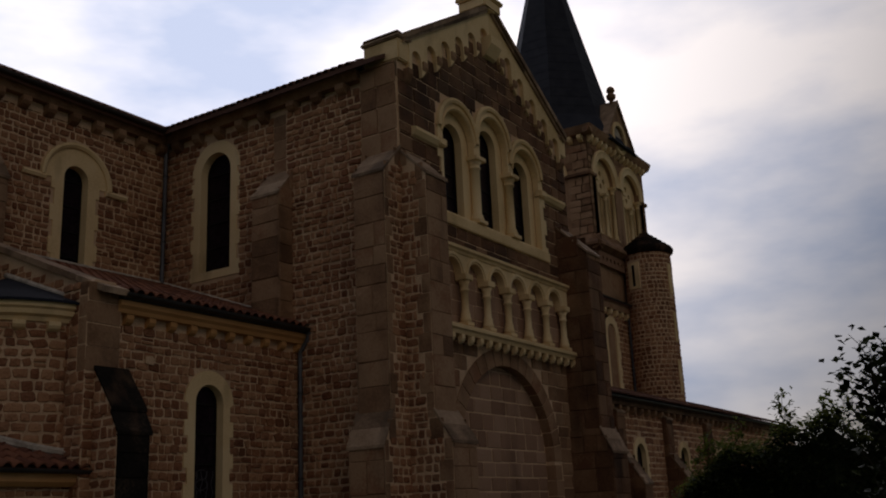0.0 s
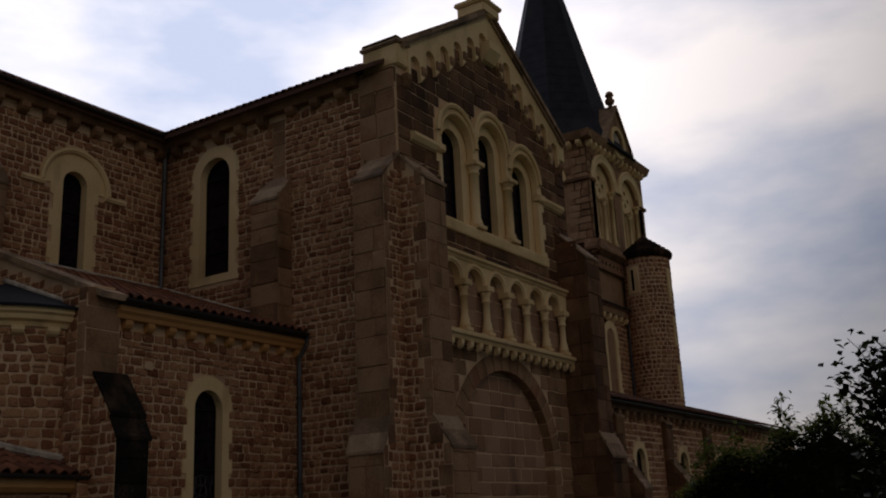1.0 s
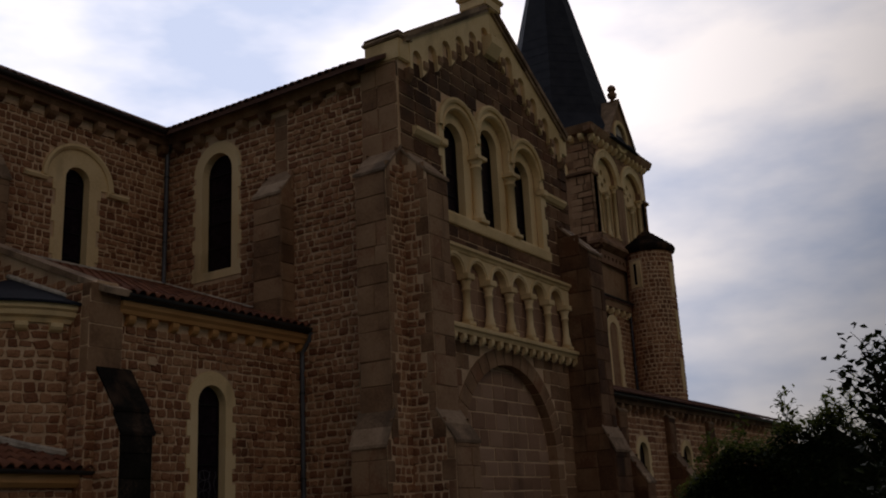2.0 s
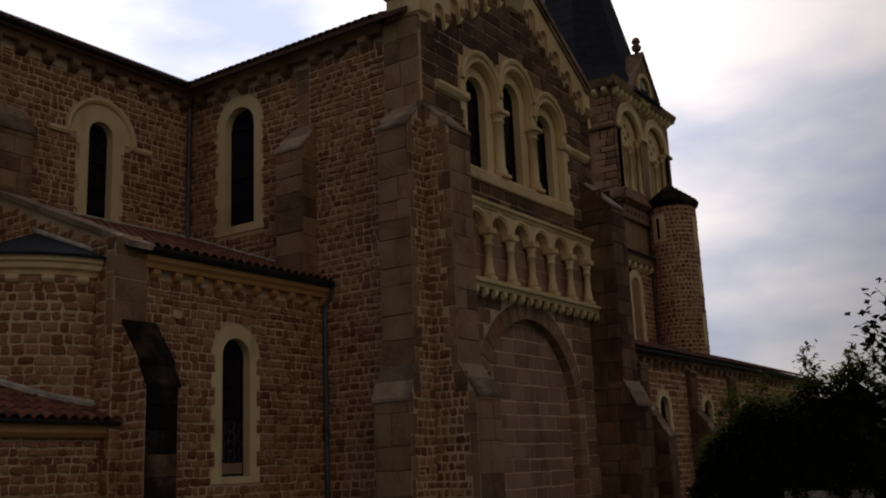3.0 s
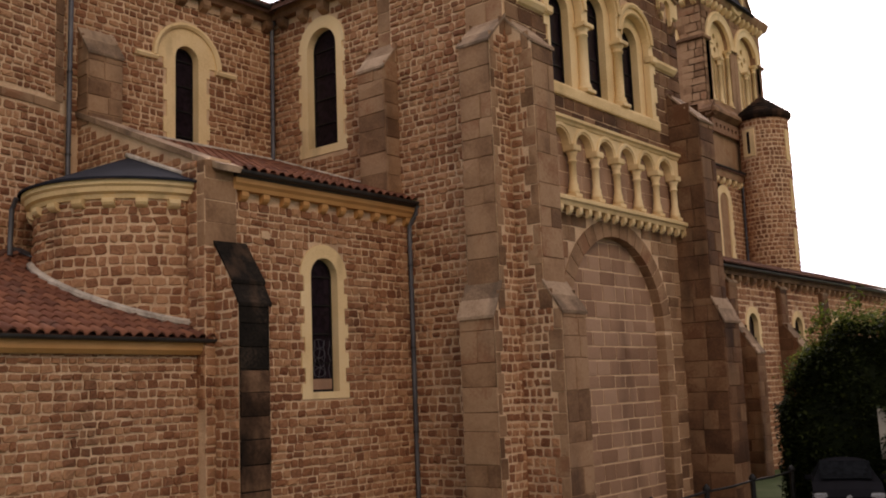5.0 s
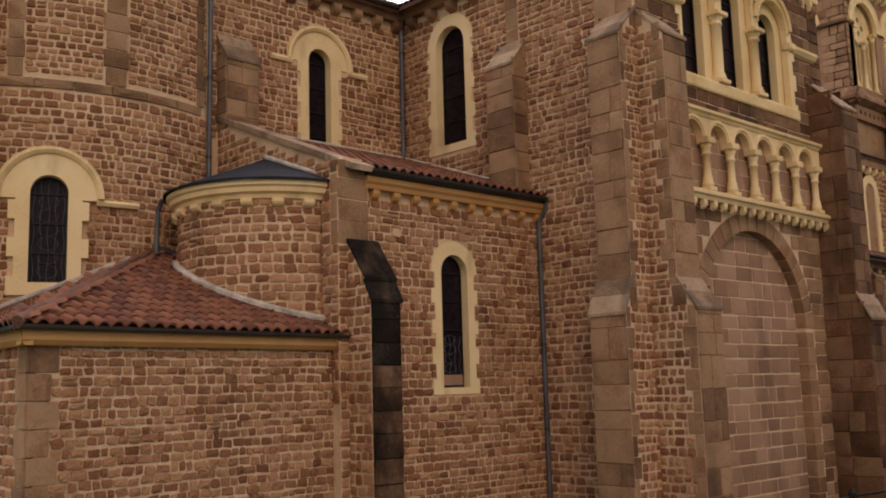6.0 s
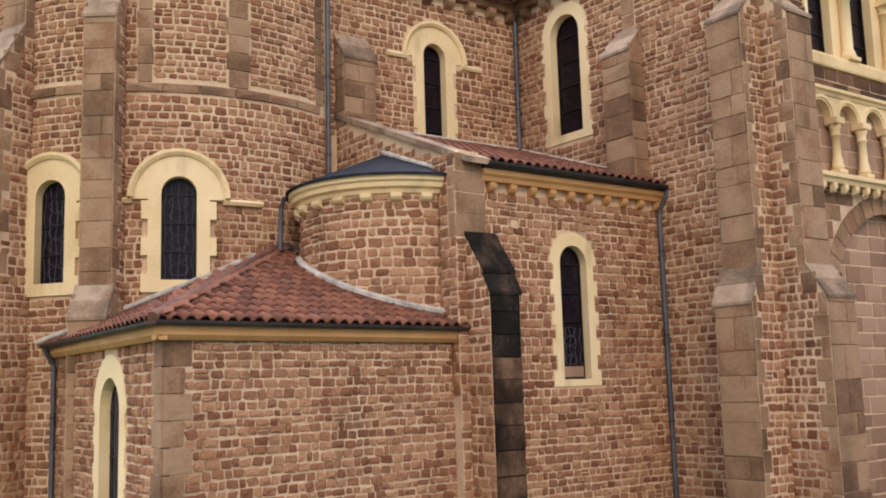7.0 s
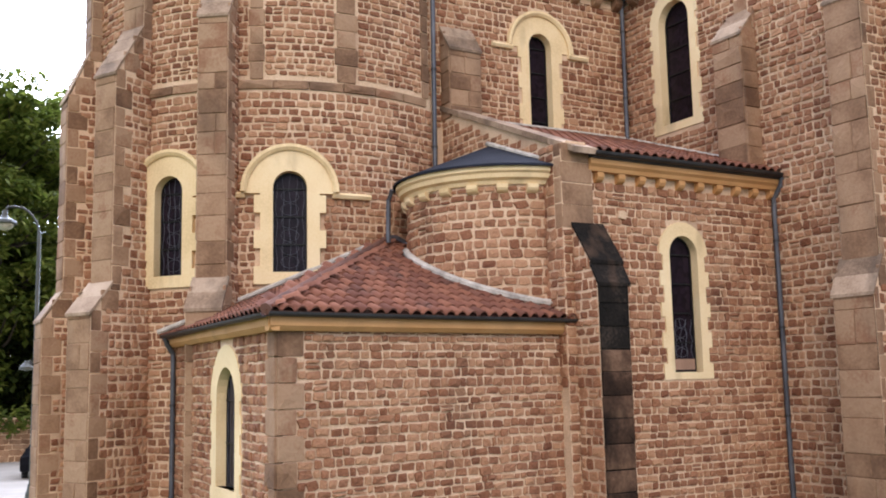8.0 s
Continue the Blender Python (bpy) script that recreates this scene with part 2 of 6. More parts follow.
def sheet(outer, holes=(), thick=0.4, front=0.0, steps=0.0):
    """A flat slab in a wall's frame with openings through it; steps: cut it along its length, so that it can be bent."""
    bm = bmesh.new()
    for loop in (outer, *holes):
        vs = [bm.verts.new((p[0], p[1], front)) for p in loop]
        for a, b in zip(vs, vs[1:] + vs[:1]):
            bm.edges.new((a, b))
    bmesh.ops.triangle_fill(bm, use_beauty=True, edges=bm.edges[:])
    if steps:
        lo, hi = min(p[0] for p in outer), max(p[0] for p in outer)
        n = max(1, int((hi - lo) / steps))
        for i in range(1, n):
            bmesh.ops.bisect_plane(bm, geom=bm.verts[:] + bm.edges[:] + bm.faces[:], plane_co=(lo + (hi - lo) * i / n, 0, 0), plane_no=(1, 0, 0))
    r = bmesh.ops.extrude_face_region(bm, geom=bm.faces[:])
    for v in r["geom"]:
        if isinstance(v, bmesh.types.BMVert):
            v.co.z -= thick
    return bm


def put(bm, surf):
    for v in bm.verts:
        v.co = surf.at(*v.co)
    return bm


def box(bm, x0, x1, y0, y1, z0, z1, bevel=0.0):
    r = bmesh.ops.create_cube(bm, size=1)
    for v in r["verts"]:
        v.co = Vector(((x0 + x1) / 2 + v.co.x * (x1 - x0), (y0 + y1) / 2 + v.co.y * (y1 - y0), (z0 + z1) / 2 + v.co.z * (z1 - z0)))
    if bevel:
        es = {e for v in r["verts"] for e in v.link_edges}
        bmesh.ops.bevel(bm, geom=list(es), offset=bevel, segments=2, affect="EDGES", clamp_overlap=True)
    return bm


def prism(bm, profile, a, b, to):
    """A profile of (p, q) pairs pushed from a to b; to(p, q, s) gives the place."""
    n = len(profile)
    va = [bm.verts.new(to(p, q, a)) for p, q in profile]
    vb = [bm.verts.new(to(p, q, b)) for p, q in profile]
    for i in range(n):
        bm.faces.new((va[i], va[(i + 1) % n], vb[(i + 1) % n], vb[i]))
    bm.faces.new(va)
    bm.faces.new(vb[::-1])
    return bm


def run(bm, profile, surf, us):
    """A moulding: a profile of (d, z) pairs run along u over the values us."""
    rings = [[bm.verts.new(surf.at(u, z, d)) for d, z in profile] for u in us]
    n = len(profile)
    for r0, r1 in zip(rings, rings[1:]):
        for i in range(n):
            bm.faces.new((r0[i], r0[(i + 1) % n], r1[(i + 1) % n], r1[i]))
    bm.faces.new(rings[0])
    bm.faces.new(rings[-1][::-1])
    return bm


def steps_of(a, b, step):
    n = max(1, int(abs(b - a) / step))
    return [a + (b - a) * i / n for i in range(n + 1)]


def tube(bm, pts, r, n=10):
    """A round pipe along points."""
    pts = [Vector(p) for p in pts]
    rings = []
    for i, p in enumerate(pts):
        t = (pts[min(i + 1, len(pts) - 1)] - pts[max(i - 1, 0)]).normalized()
        s = t.cross(Vector((0.3, 0.2, 1)) if abs(t.z) < 0.95 else Vector((1, 0.3, 0))).normalized()
        w = t.cross(s)
        rr = r[i] if isinstance(r, (list, tuple)) else r
        rings.append([bm.verts.new(p + (s * math.cos(k * math.tau / n) + w * math.sin(k * math.tau / n)) * rr) for k in range(n)])
    for a, b in zip(rings, rings[1:]):
        for i in range(n):
            bm.faces.new((a[i], a[(i + 1) % n], b[(i + 1) % n], b[i]))
    bm.faces.new(rings[0][::-1])
    bm.faces.new(rings[-1])
    return bm


def lathe(bm, cx, cy, prof, n=16, a0=0.0, a1=math.tau):
    full = a1 - a0 > math.tau - 0.01
    k = n if full else n + 1
    rings = [[bm.verts.new((cx + r * math.cos(a0 + (a1 - a0) * i / n), cy + r * math.sin(a0 + (a1 - a0) * i / n), z)) for i in range(k)] for r, z in prof]
    for a, b in zip(rings, rings[1:]):
        for i in range(k if full else k - 1):
            bm.faces.new((a[i], a[(i + 1) % k], b[(i + 1) % k], b[i]))
    if full:
        bm.faces.new(rings[0][::-1])
        bm.faces.new(rings[-1])
    return bm


def arch(cx, z0, zs, r, n=14, stilt=1.0):
    """A round-headed opening, counter-clockwise from its lower left."""
    return [(cx - r, z0), (cx + r, z0)] + [(cx + r * math.cos(math.pi * i / n), zs + stilt * r * math.sin(math.pi * i / n)) for i in range(n + 1)]


def arch_cut(cx, z0, zs, r):
    """Blocked stretch of a course by a round-headed opening."""
    def cut(za, zb):
        if zb <= z0 or za >= zs + r:
            return None
        zm = max(za, zs)
        w = r if zm <= zs else math.sqrt(max(r * r - (zm - zs) ** 2, 0))
        return (cx - w, cx + w) if w > 0.01 else None
    return cut


def box_cut(u0, u1, z0, z1):
    return lambda za, zb: (u0, u1) if zb > z0 + 0.01 and za < z1 - 0.01 else None


RNG = random.Random(7)


def stone_shape(rng, soft):
    """A block with worn, uneven outline: 1 wide, 1 high, its face at d = 1."""
    c = soft
    base = [(-0.5 + c, -0.5), (0.5 - c, -0.5), (0.5, -0.5 + c), (0.5, 0.5 - c), (0.5 - c, 0.5), (-0.5 + c, 0.5), (-0.5, 0.5 - c), (-0.5, -0.5 + c)]
    j = soft * (0.75 if soft > 0.06 else 0.5)
    ring0 = [(x + rng.uniform(-j, j), y + rng.uniform(-j, j)) for x, y in base]
    ring1 = [(x * (1 - soft * 0.9) + rng.uniform(-j, j) * 0.5, y * (1 - soft * 1.1) + rng.uniform(-j, j) * 0.5) for x, y in ring0]
    vs = [(x, y, -1.0) for x, y in ring0] + [(x, y, rng.uniform(0.1, 0.4)) for x, y in ring0] + [(x, y, rng.uniform(0.55, 1.0)) for x, y in ring1]
    mid = [(rng.uniform(-0.3, -0.08), rng.uniform(-0.2, 0.2)), (rng.uniform(0.08, 0.3), rng.uniform(-0.2, 0.2))]
    vs += [(x, y, rng.uniform(0.7, 1.35)) for x, y in mid]
    fs = []
    for k in (0, 8):
        fs += [(k + i, k + (i + 1) % 8, k + 8 + (i + 1) % 8, k + 8 + i) for i in range(8)]
    fs += [(16 + i, 16 + (i + 1) % 8, 25 if i in (0, 1, 2, 3) else 24) for i in (1, 2, 3)]
    fs += [(16 + i, 16 + (i + 1) % 8, 24) for i in (5, 6, 7)]
    fs += [(16, 17, 25, 24), (20, 21, 24, 25)]
    return vs, fs


ROUGH = [stone_shape(RNG, 0.09 + 0.05 * RNG.random()) for _ in range(22)]
DRESSED = [stone_shape(RNG, 0.034) for _ in range(12)]
SHAPE_MESH = {}


def shape_mesh(kind, k, material, name):
    key = (kind, k, material.name, name)
    if key not in SHAPE_MESH:
        vs, fs = (ROUGH if kind == "rough" else DRESSED)[k]
        me = bpy.data.meshes.new(name)
        me.from_pydata(vs, [], fs)
        me.materials.append(material)
        SHAPE_MESH[key] = me
    return SHAPE_MESH[key]


def lay(rng, u0, u1, z0, z1, hs, ws, cuts=(), keep=None, joint=0.034, limits=None):
    """Courses of stones: yields (u, z, width, height). limits(z): the wall's ends at that height."""
    z = z0
    while z < z1 - 0.04:
        hgt = rng.uniform(*hs)
        if z + hgt > z1 - 0.05:
            hgt = z1 - z
        ua, ub = limits(z + hgt / 2) if limits else (u0, u1)
        free = [(ua, ub)] if ub - ua > 0.06 else []
        for cut in cuts:
            c = cut(z, z + hgt)
            if c:
                nxt = []
                for a, b in free:
                    if c[1] <= a or c[0] >= b:
                        nxt.append((a, b))
                    else:
                        if c[0] - a > 0.05:
                            nxt.append((a, c[0]))
                        if b - c[1] > 0.05:
                            nxt.append((c[1], b))
                free = nxt
        for a, b in free:
            u = a
            while u < b - 0.01:
                w = rng.uniform(*ws) * (0.9 if hs[1] < 0.3 else 1.0)
                if b - u - w < ws[0] * 0.6:
                    w = b - u
                if w > ws[1] * 1.5:
                    w = w / 2
                if keep is None or keep(u + w / 2, z + hgt / 2):
                    rough = hs[1] < 0.3
                    dz = rng.uniform(-0.01, 0.01) if rough else rng.uniform(-0.006, 0.006)
                    if rough and w > 0.22 and rng.random() < 0.025:
                        # two thin stones in the height of one
                        for q in (-0.25, 0.25):
                            yield u + w / 2, z + hgt * (0.5 + q), w - joint, hgt / 2 - joint * 0.7
                    else:
                        yield u + w / 2, z + hgt / 2 + dz, w - joint * rng.uniform(0.6, 1.4), hgt * (rng.uniform(0.94, 1.1) if rough else 1.0) - joint * rng.uniform(0.7, 1.3)
                u += w
        z += hgt


def stones(wall, surf, spots, material, proud=0.02, kind="rough", near=None, name="stone", cap=300, seed=1):
    """Sets stones on a wall: those in the stretch near = (u0, u1, z0, z1) one by one, the rest joined."""
    rng = random.Random(seed)
    shapes = ROUGH if kind == "rough" else DRESSED
    verts, faces, count = [], [], 0
    for u, z, w, hgt in spots:
        k = rng.randrange(len(shapes))
        pr = proud * rng.uniform(0.6, 1.35)
        tilt = rng.gauss(0, 0.028) if kind == "rough" else 0.0
        if near and count < cap and near[0] < u < near[1] and near[2] < z < near[3]:
            ob = new(name, shape_mesh(kind, k, material, name))
            ob.matrix_basis = surf.frame_at(u, z) @ Matrix.Rotation(tilt, 4, "Z") @ Matrix.Diagonal((w, hgt, pr, 1))
            ob.parent = wall
            count += 1
        else:
            vs, fs = shapes[k]
            o = len(verts)
            verts += [surf.at(u + x * w - y * hgt * tilt, z + y * hgt + x * w * tilt, q * pr) for x, y, q in vs]
            faces += [tuple(o + i for i in f) for f in fs]
    if verts:
        rest = mesh_part(name + "work", verts, faces, material, wall)
        rest["kind"] = "stuff"


# ---- masonry kinds ----
def corbel_row(parent, surf, us, z0, z1, out, wide, material, name="corbel"):
    """Small stepped brackets under a cornice, one object each on one mesh."""
    bm = bmesh.new()
    prism(bm, [(0, 1), (1, 1), (1, 0.55), (0.75, 0.28), (0.4, 0.12), (0, 0)], -0.5, 0.5, lambda p, q, s: Vector((s, q, p)))
    bmesh.ops.recalc_face_normals(bm, faces=bm.faces)
    me = bpy.data.meshes.new(name)
    bm.to_mesh(me)
    bm.free()
    me.materials.append(material)
    for u in us:
        ob = new(name, me)
        ob.matrix_basis = surf.frame_at(u, z0) @ Matrix.Diagonal((wide, z1 - z0, out, 1))
        ob.parent = parent


def gutter(parent, surf, us, z, d, r=0.075):
    """A half-round metal gutter."""
    prof = [(d + r * math.cos(a) * s, z + r * math.sin(a) * s) for s, angles in ((1.0, range(180, 361, 30)), (0.82, range(360, 179, -30))) for a in [radians(g) for g in angles]]
    return part("gutter", run(bmesh.new(), prof, surf, us), GUTTER, parent, "dark metal half-round gutter")


def toothed(cx, z0, zs, r_leg, r_long, r_arch, tooth=0.27, n=16, stilt=1.0):
    """Outline of a dressed surround: legs of long and short blocks, round head."""
    right, z, k = [], z0, 0
    while z < zs - 0.02:
        w = r_long if k % 2 == 0 else r_leg
        z2 = min(z + tooth, zs)
        right += [(cx + w, z), (cx + w, z2)]
        z, k = z2, k + 1
    head = [(cx + r_arch * math.cos(math.pi * i / n), zs + stilt * r_arch * math.sin(math.pi * i / n)) for i in range(n + 1)]
    left = [(2 * cx - x, q) for x, q in reversed(right)]
    pts = []
    for p in right + head + left:
        if not pts or abs(p[0] - pts[-1][0]) + abs(p[1] - pts[-1][1]) > 0.004:
            pts.append(p)
    return pts


def window(name, surf, cx, z0, zs, r, outline, label, depth=0.32, proud=0.03, hood=None, panel=0.0, came=0.3):
    """A round-headed leaded window: surround, sill, frame, pane, bars, and a hood mould where it has one."""
    w = empty(name, label, "window")
    place = Spot(surf.frame_at(cx, 0))
    own = place.at
    local = [(x - cx, z) for x, z in outline]
    hole = [(x - cx, z) for x, z in arch(cx, z0, zs, r)]
    part("surround", put(sheet(local, [hole], 0.42, proud), place), YELLOW, w, "yellow dressed stone surround")
    ring, inner = arch(0, z0, zs, r - 0.004), arch(0, z0 + 0.05, zs, r - 0.045)
    part("window_frame", put(sheet(ring, [inner], 0.05, -depth + 0.03), place), IRON, w, "thin dark metal frame")
    if panel:
        part("lower_panel", put(sheet([(-r + 0.05, z0 + 0.05), (r - 0.05, z0 + 0.05), (r - 0.05, z0 + panel), (-r + 0.05, z0 + panel)], (), 0.03, -depth + 0.035), place), GREYSTONE, w, "pale infill panel at the foot")
    part("pane", put(sheet(arch(0, z0, zs, r - 0.01), (), 0.012, -depth), place), GLASS, w, "dark leaded glass")
    n_bar = max(2, int((zs - z0) / 0.62))
    for i in range(1, n_bar + 1):
        z = z0 + (zs - z0) * i / n_bar
        part("bar", put(sheet([(-r + 0.02, z - 0.014), (r - 0.02, z - 0.014), (r - 0.02, z + 0.014), (-r + 0.02, z + 0.014)], (), 0.03, -depth + 0.045), place), IRON, w)
    bm = bmesh.new()
    for k in range(int(2 * r / came) + 1 if came < 0.2 else 0):
        u = -r + 0.08 + k * came
        if abs(u) < r - 0.04:
            top = zs + math.sqrt(r * r - u * u) - 0.03
            pts = [own(u + 0.022 * math.sin(j * 1.3 + k * 2), z0 + 0.05 + (top - z0 - 0.05) * j / 12, -depth + 0.016) for j in range(13)]
            tube(bm, pts, 0.007, 4)
    for j in range(int((zs - z0) / 0.3) if came < 0.2 else 0):
        zc = z0 + 0.25 + 0.3 * j
        rr = min(r * 0.55, 0.2)
        tube(bm, [own(rr * math.cos(a * 0.5236), zc + rr * 0.7 * math.sin(a * 0.5236), -depth + 0.016) for a in range(13)], 0.006, 4)
    if panel:
        # leaded pattern in the lowest light only
        za, zb = z0 + panel + 0.02, z0 + panel + 0.85
        for k in range(5):
            u = (k - 2) * 0.15
            tube(bm, [own(u + 0.03 * math.sin(j * 1.5 + k * 2), za + (zb - za) * j / 9, -depth + 0.016) for j in range(10)], 0.008, 4)
        for j in range(4):
            tube(bm, [own(0.16 * math.cos(a * 0.5236), za + 0.12 + 0.21 * j + 0.1 * math.sin(a * 0.5236), -depth + 0.016) for a in range(13)], 0.007, 4)
    if came < 0.2 or panel:
        part("came", bm, LEADCAME, w, "lead strips")
    else:
        bm.free()
    if hood:
        ra, rb, za, tail = hood
        bm = bmesh.new()
        ro = [(-rb * math.cos(math.pi * i / 20), za + rb * math.sin(math.pi * i / 20)) for i in range(21)]
        ri = [(-ra * math.cos(math.pi * i / 20), za + ra * math.sin(math.pi * i / 20)) for i in range(21)]
        rings = []
        for (xo, zo), (xi, zi) in zip(ro, ri):
            rings.append([bm.verts.new(own(xi, zi, 0.0)), bm.verts.new(own(xi, zi, proud + 0.05)), bm.verts.new(own((xi + xo) / 2, (zi + zo) / 2, proud + 0.1)), bm.verts.new(own(xo, zo, proud + 0.09)), bm.verts.new(own(xo, zo, 0.0))])
        for a, b in zip(rings, rings[1:]):
            for i in range(5):
                bm.faces.new((a[i], a[(i + 1) % 5], b[(i + 1) % 5], b[i]))
        bm.faces.new(rings[0])
        bm.faces.new(rings[-1][::-1])
        part("hood_mould", bm, YELLOW, w, "projecting round hood mould")
        for side, length in ((-1, tail[0]), (1, tail[1])):
            if length:
                bm = bmesh.new()
                us = steps_of(side * (ra - 0.02), side * (rb + length), 0.2)
                prof = [(0, za - 0.12), (proud + 0.06, za - 0.12), (proud + 0.1, za - 0.05), (proud + 0.05, za + 0.01), (0, za + 0.01)]
                rings = [[bm.verts.new(surf.at(cx + u, z, d)) for d, z in prof] for u in us]
                for a, b in zip(rings, rings[1:]):
                    for i in range(5):
                        bm.faces.new((a[i], a[(i + 1) % 5], b[(i + 1) % 5], b[i]))
                bm.faces.new(rings[0])
                bm.faces.new(rings[-1][::-1])
                part("label_stop", bm, YELLOW, w, "short level return of the hood mould")
    return w


def buttress(name, surf, u0, u1, stages, material, label, seed, foot=0.0, course=(0.3, 0.46), wide=(0.4, 0.8), cap=True, flank=None, joint=0.018, soot=None):
    """A stepped buttress: stages of (z_bottom, z_outer_top, z_inner_top, out, side), from below; its core, blocks on its faces and sloping weatherings."""
    b = empty(name, label, "buttress")
    rng = random.Random(seed)
    bm = bmesh.new()
    inner = 0.0
    for i, (za, zo, zi, out, side) in enumerate(stages):
        nxt = stages[i + 1][3] if i + 1 < len(stages) else 0.0
        prof = [(-0.3, za), (out, za), (out, zo), (nxt, zi), (-0.3, zi)]
        prism(bm, prof, u0 - side, u1 + side, lambda p, q, s: surf.at(s, q, p))
    part("core", bm, material, b)
    for i, (za, zo, zi, out, side) in enumerate(stages):
        nxt = stages[i + 1][3] if i + 1 < len(stages) else 0.0
        a, c = u0 - side, u1 + side
        o = surf.at(a, 0, out)
        e = surf.at(c, 0, out) - o
        face = Plane(o.x, o.y, e.x, e.y)
        n = e.length
        spots = list(lay(rng, 0, n, za, zo, course, wide, joint=joint))
        if soot:
            stones(b, face, [q for q in spots if q[1] < soot], SOOTED, 0.03, "dressed", (-1, 99, -1, 99), "block", 60, seed + i)
            spots = [q for q in spots if q[1] >= soot]
        stones(b, face, spots, material, 0.026, "dressed", (-1, 99, -1, 99), "block", 60, seed + i)
        for end, inward in ((a, 1), (c, -1)):
            p, q = surf.at(end, 0, 0), surf.at(end, 0, out)
            if inward > 0:
                fl = Plane(p.x, p.y, (q - p).x, (q - p).y)
            else:
                fl = Plane(q.x, q.y, (p - q).x, (p - q).y)

            def reach(z, out=out, nxt=nxt, zo=zo, zi=zi):
                return out if z <= zo else max(nxt, out - (out - nxt) * (z - zo) / max(zi - zo, 0.01))
            if inward > 0:
                lim = lambda z: (0.0, reach(z))
            else:
                lim = lambda z, out=out: (out - reach(z), out)
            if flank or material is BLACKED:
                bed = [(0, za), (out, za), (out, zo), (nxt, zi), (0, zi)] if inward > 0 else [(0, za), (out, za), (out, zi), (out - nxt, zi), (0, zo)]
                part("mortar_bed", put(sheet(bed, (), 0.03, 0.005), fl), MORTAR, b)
            if flank:
                def tooth(z):
                    return flank * (1.3 if int(z / 0.45) % 2 else 0.75)
                if inward > 0:
                    rub, quo = (lambda z: (0, max(0, lim(z)[1] - tooth(z)))), (lambda z: (max(0, lim(z)[1] - tooth(z)), lim(z)[1]))
                else:
                    rub, quo = (lambda z: (min(out, lim(z)[0] + tooth(z)), out)), (lambda z: (lim(z)[0], min(out, lim(z)[0] + tooth(z))))
                sp = list(lay(rng, 0, out, za, zi, (0.15, 0.225), (0.16, 0.32), limits=rub, joint=0.045))
                stones(b, fl, sp, RUBBLE, 0.034, "rough", None, "stone", 0, seed + 7 + i)
                sp = list(lay(rng, 0, out, za, zi, (0.45, 0.45), (0.5, 1.0), limits=quo, joint=joint))
                stones(b, fl, sp, material, 0.026, "dressed", None, "block", 0, seed + 9 + i)
            else:
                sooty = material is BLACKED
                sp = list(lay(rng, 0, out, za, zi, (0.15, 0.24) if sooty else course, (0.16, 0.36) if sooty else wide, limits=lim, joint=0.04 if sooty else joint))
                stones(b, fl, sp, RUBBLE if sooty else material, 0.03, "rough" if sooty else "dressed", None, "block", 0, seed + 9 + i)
        if cap:
            bm = bmesh.new()
            k = max(1, round((out - nxt + zi - zo) / 0.55))
            for j in range(k):
                f0, f1 = j / k, (j + 1) / k - 0.012
                pa = (out + 0.05 + (nxt - out - 0.05) * f0, zo - 0.02 + (zi - zo + 0.02) * f0)
                pb = (out + 0.05 + (nxt - out - 0.05) * f1, zo - 0.02 + (zi - zo + 0.02) * f1)
                prism(bm, [(pa[0], pa[1]), (pb[0], pb[1]), (pb[0], pb[1] + 0.07), (pa[0], pa[1] + 0.07)], a - 0.035, c + 0.035, lambda p, q, s: surf.at(s, q, p))
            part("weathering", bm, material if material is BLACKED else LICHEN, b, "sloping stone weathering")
    return b


def drainpipe(label, pts, r=0.055, brackets=True):
    p = tagged(new("drainpipe"), label, "drainpipe", "rainwater pipes")
    part("pipe", tube(bmesh.new(), pts, r, 12), ZINC, p)
    if brackets:
        a, b = Vector(pts[-2]), Vector(pts[-1])
        n = max(1, int((a - b).length / 1.9))
        for i in range(n):
            c = b + (a - b) * (i + 0.6) / n
            part("bracket", tube(bmesh.new(), [c + Vector((0, 0, -0.025)), c + Vector((0, 0, 0.025))], r + 0.014, 12), GUTTER, p)
    return p


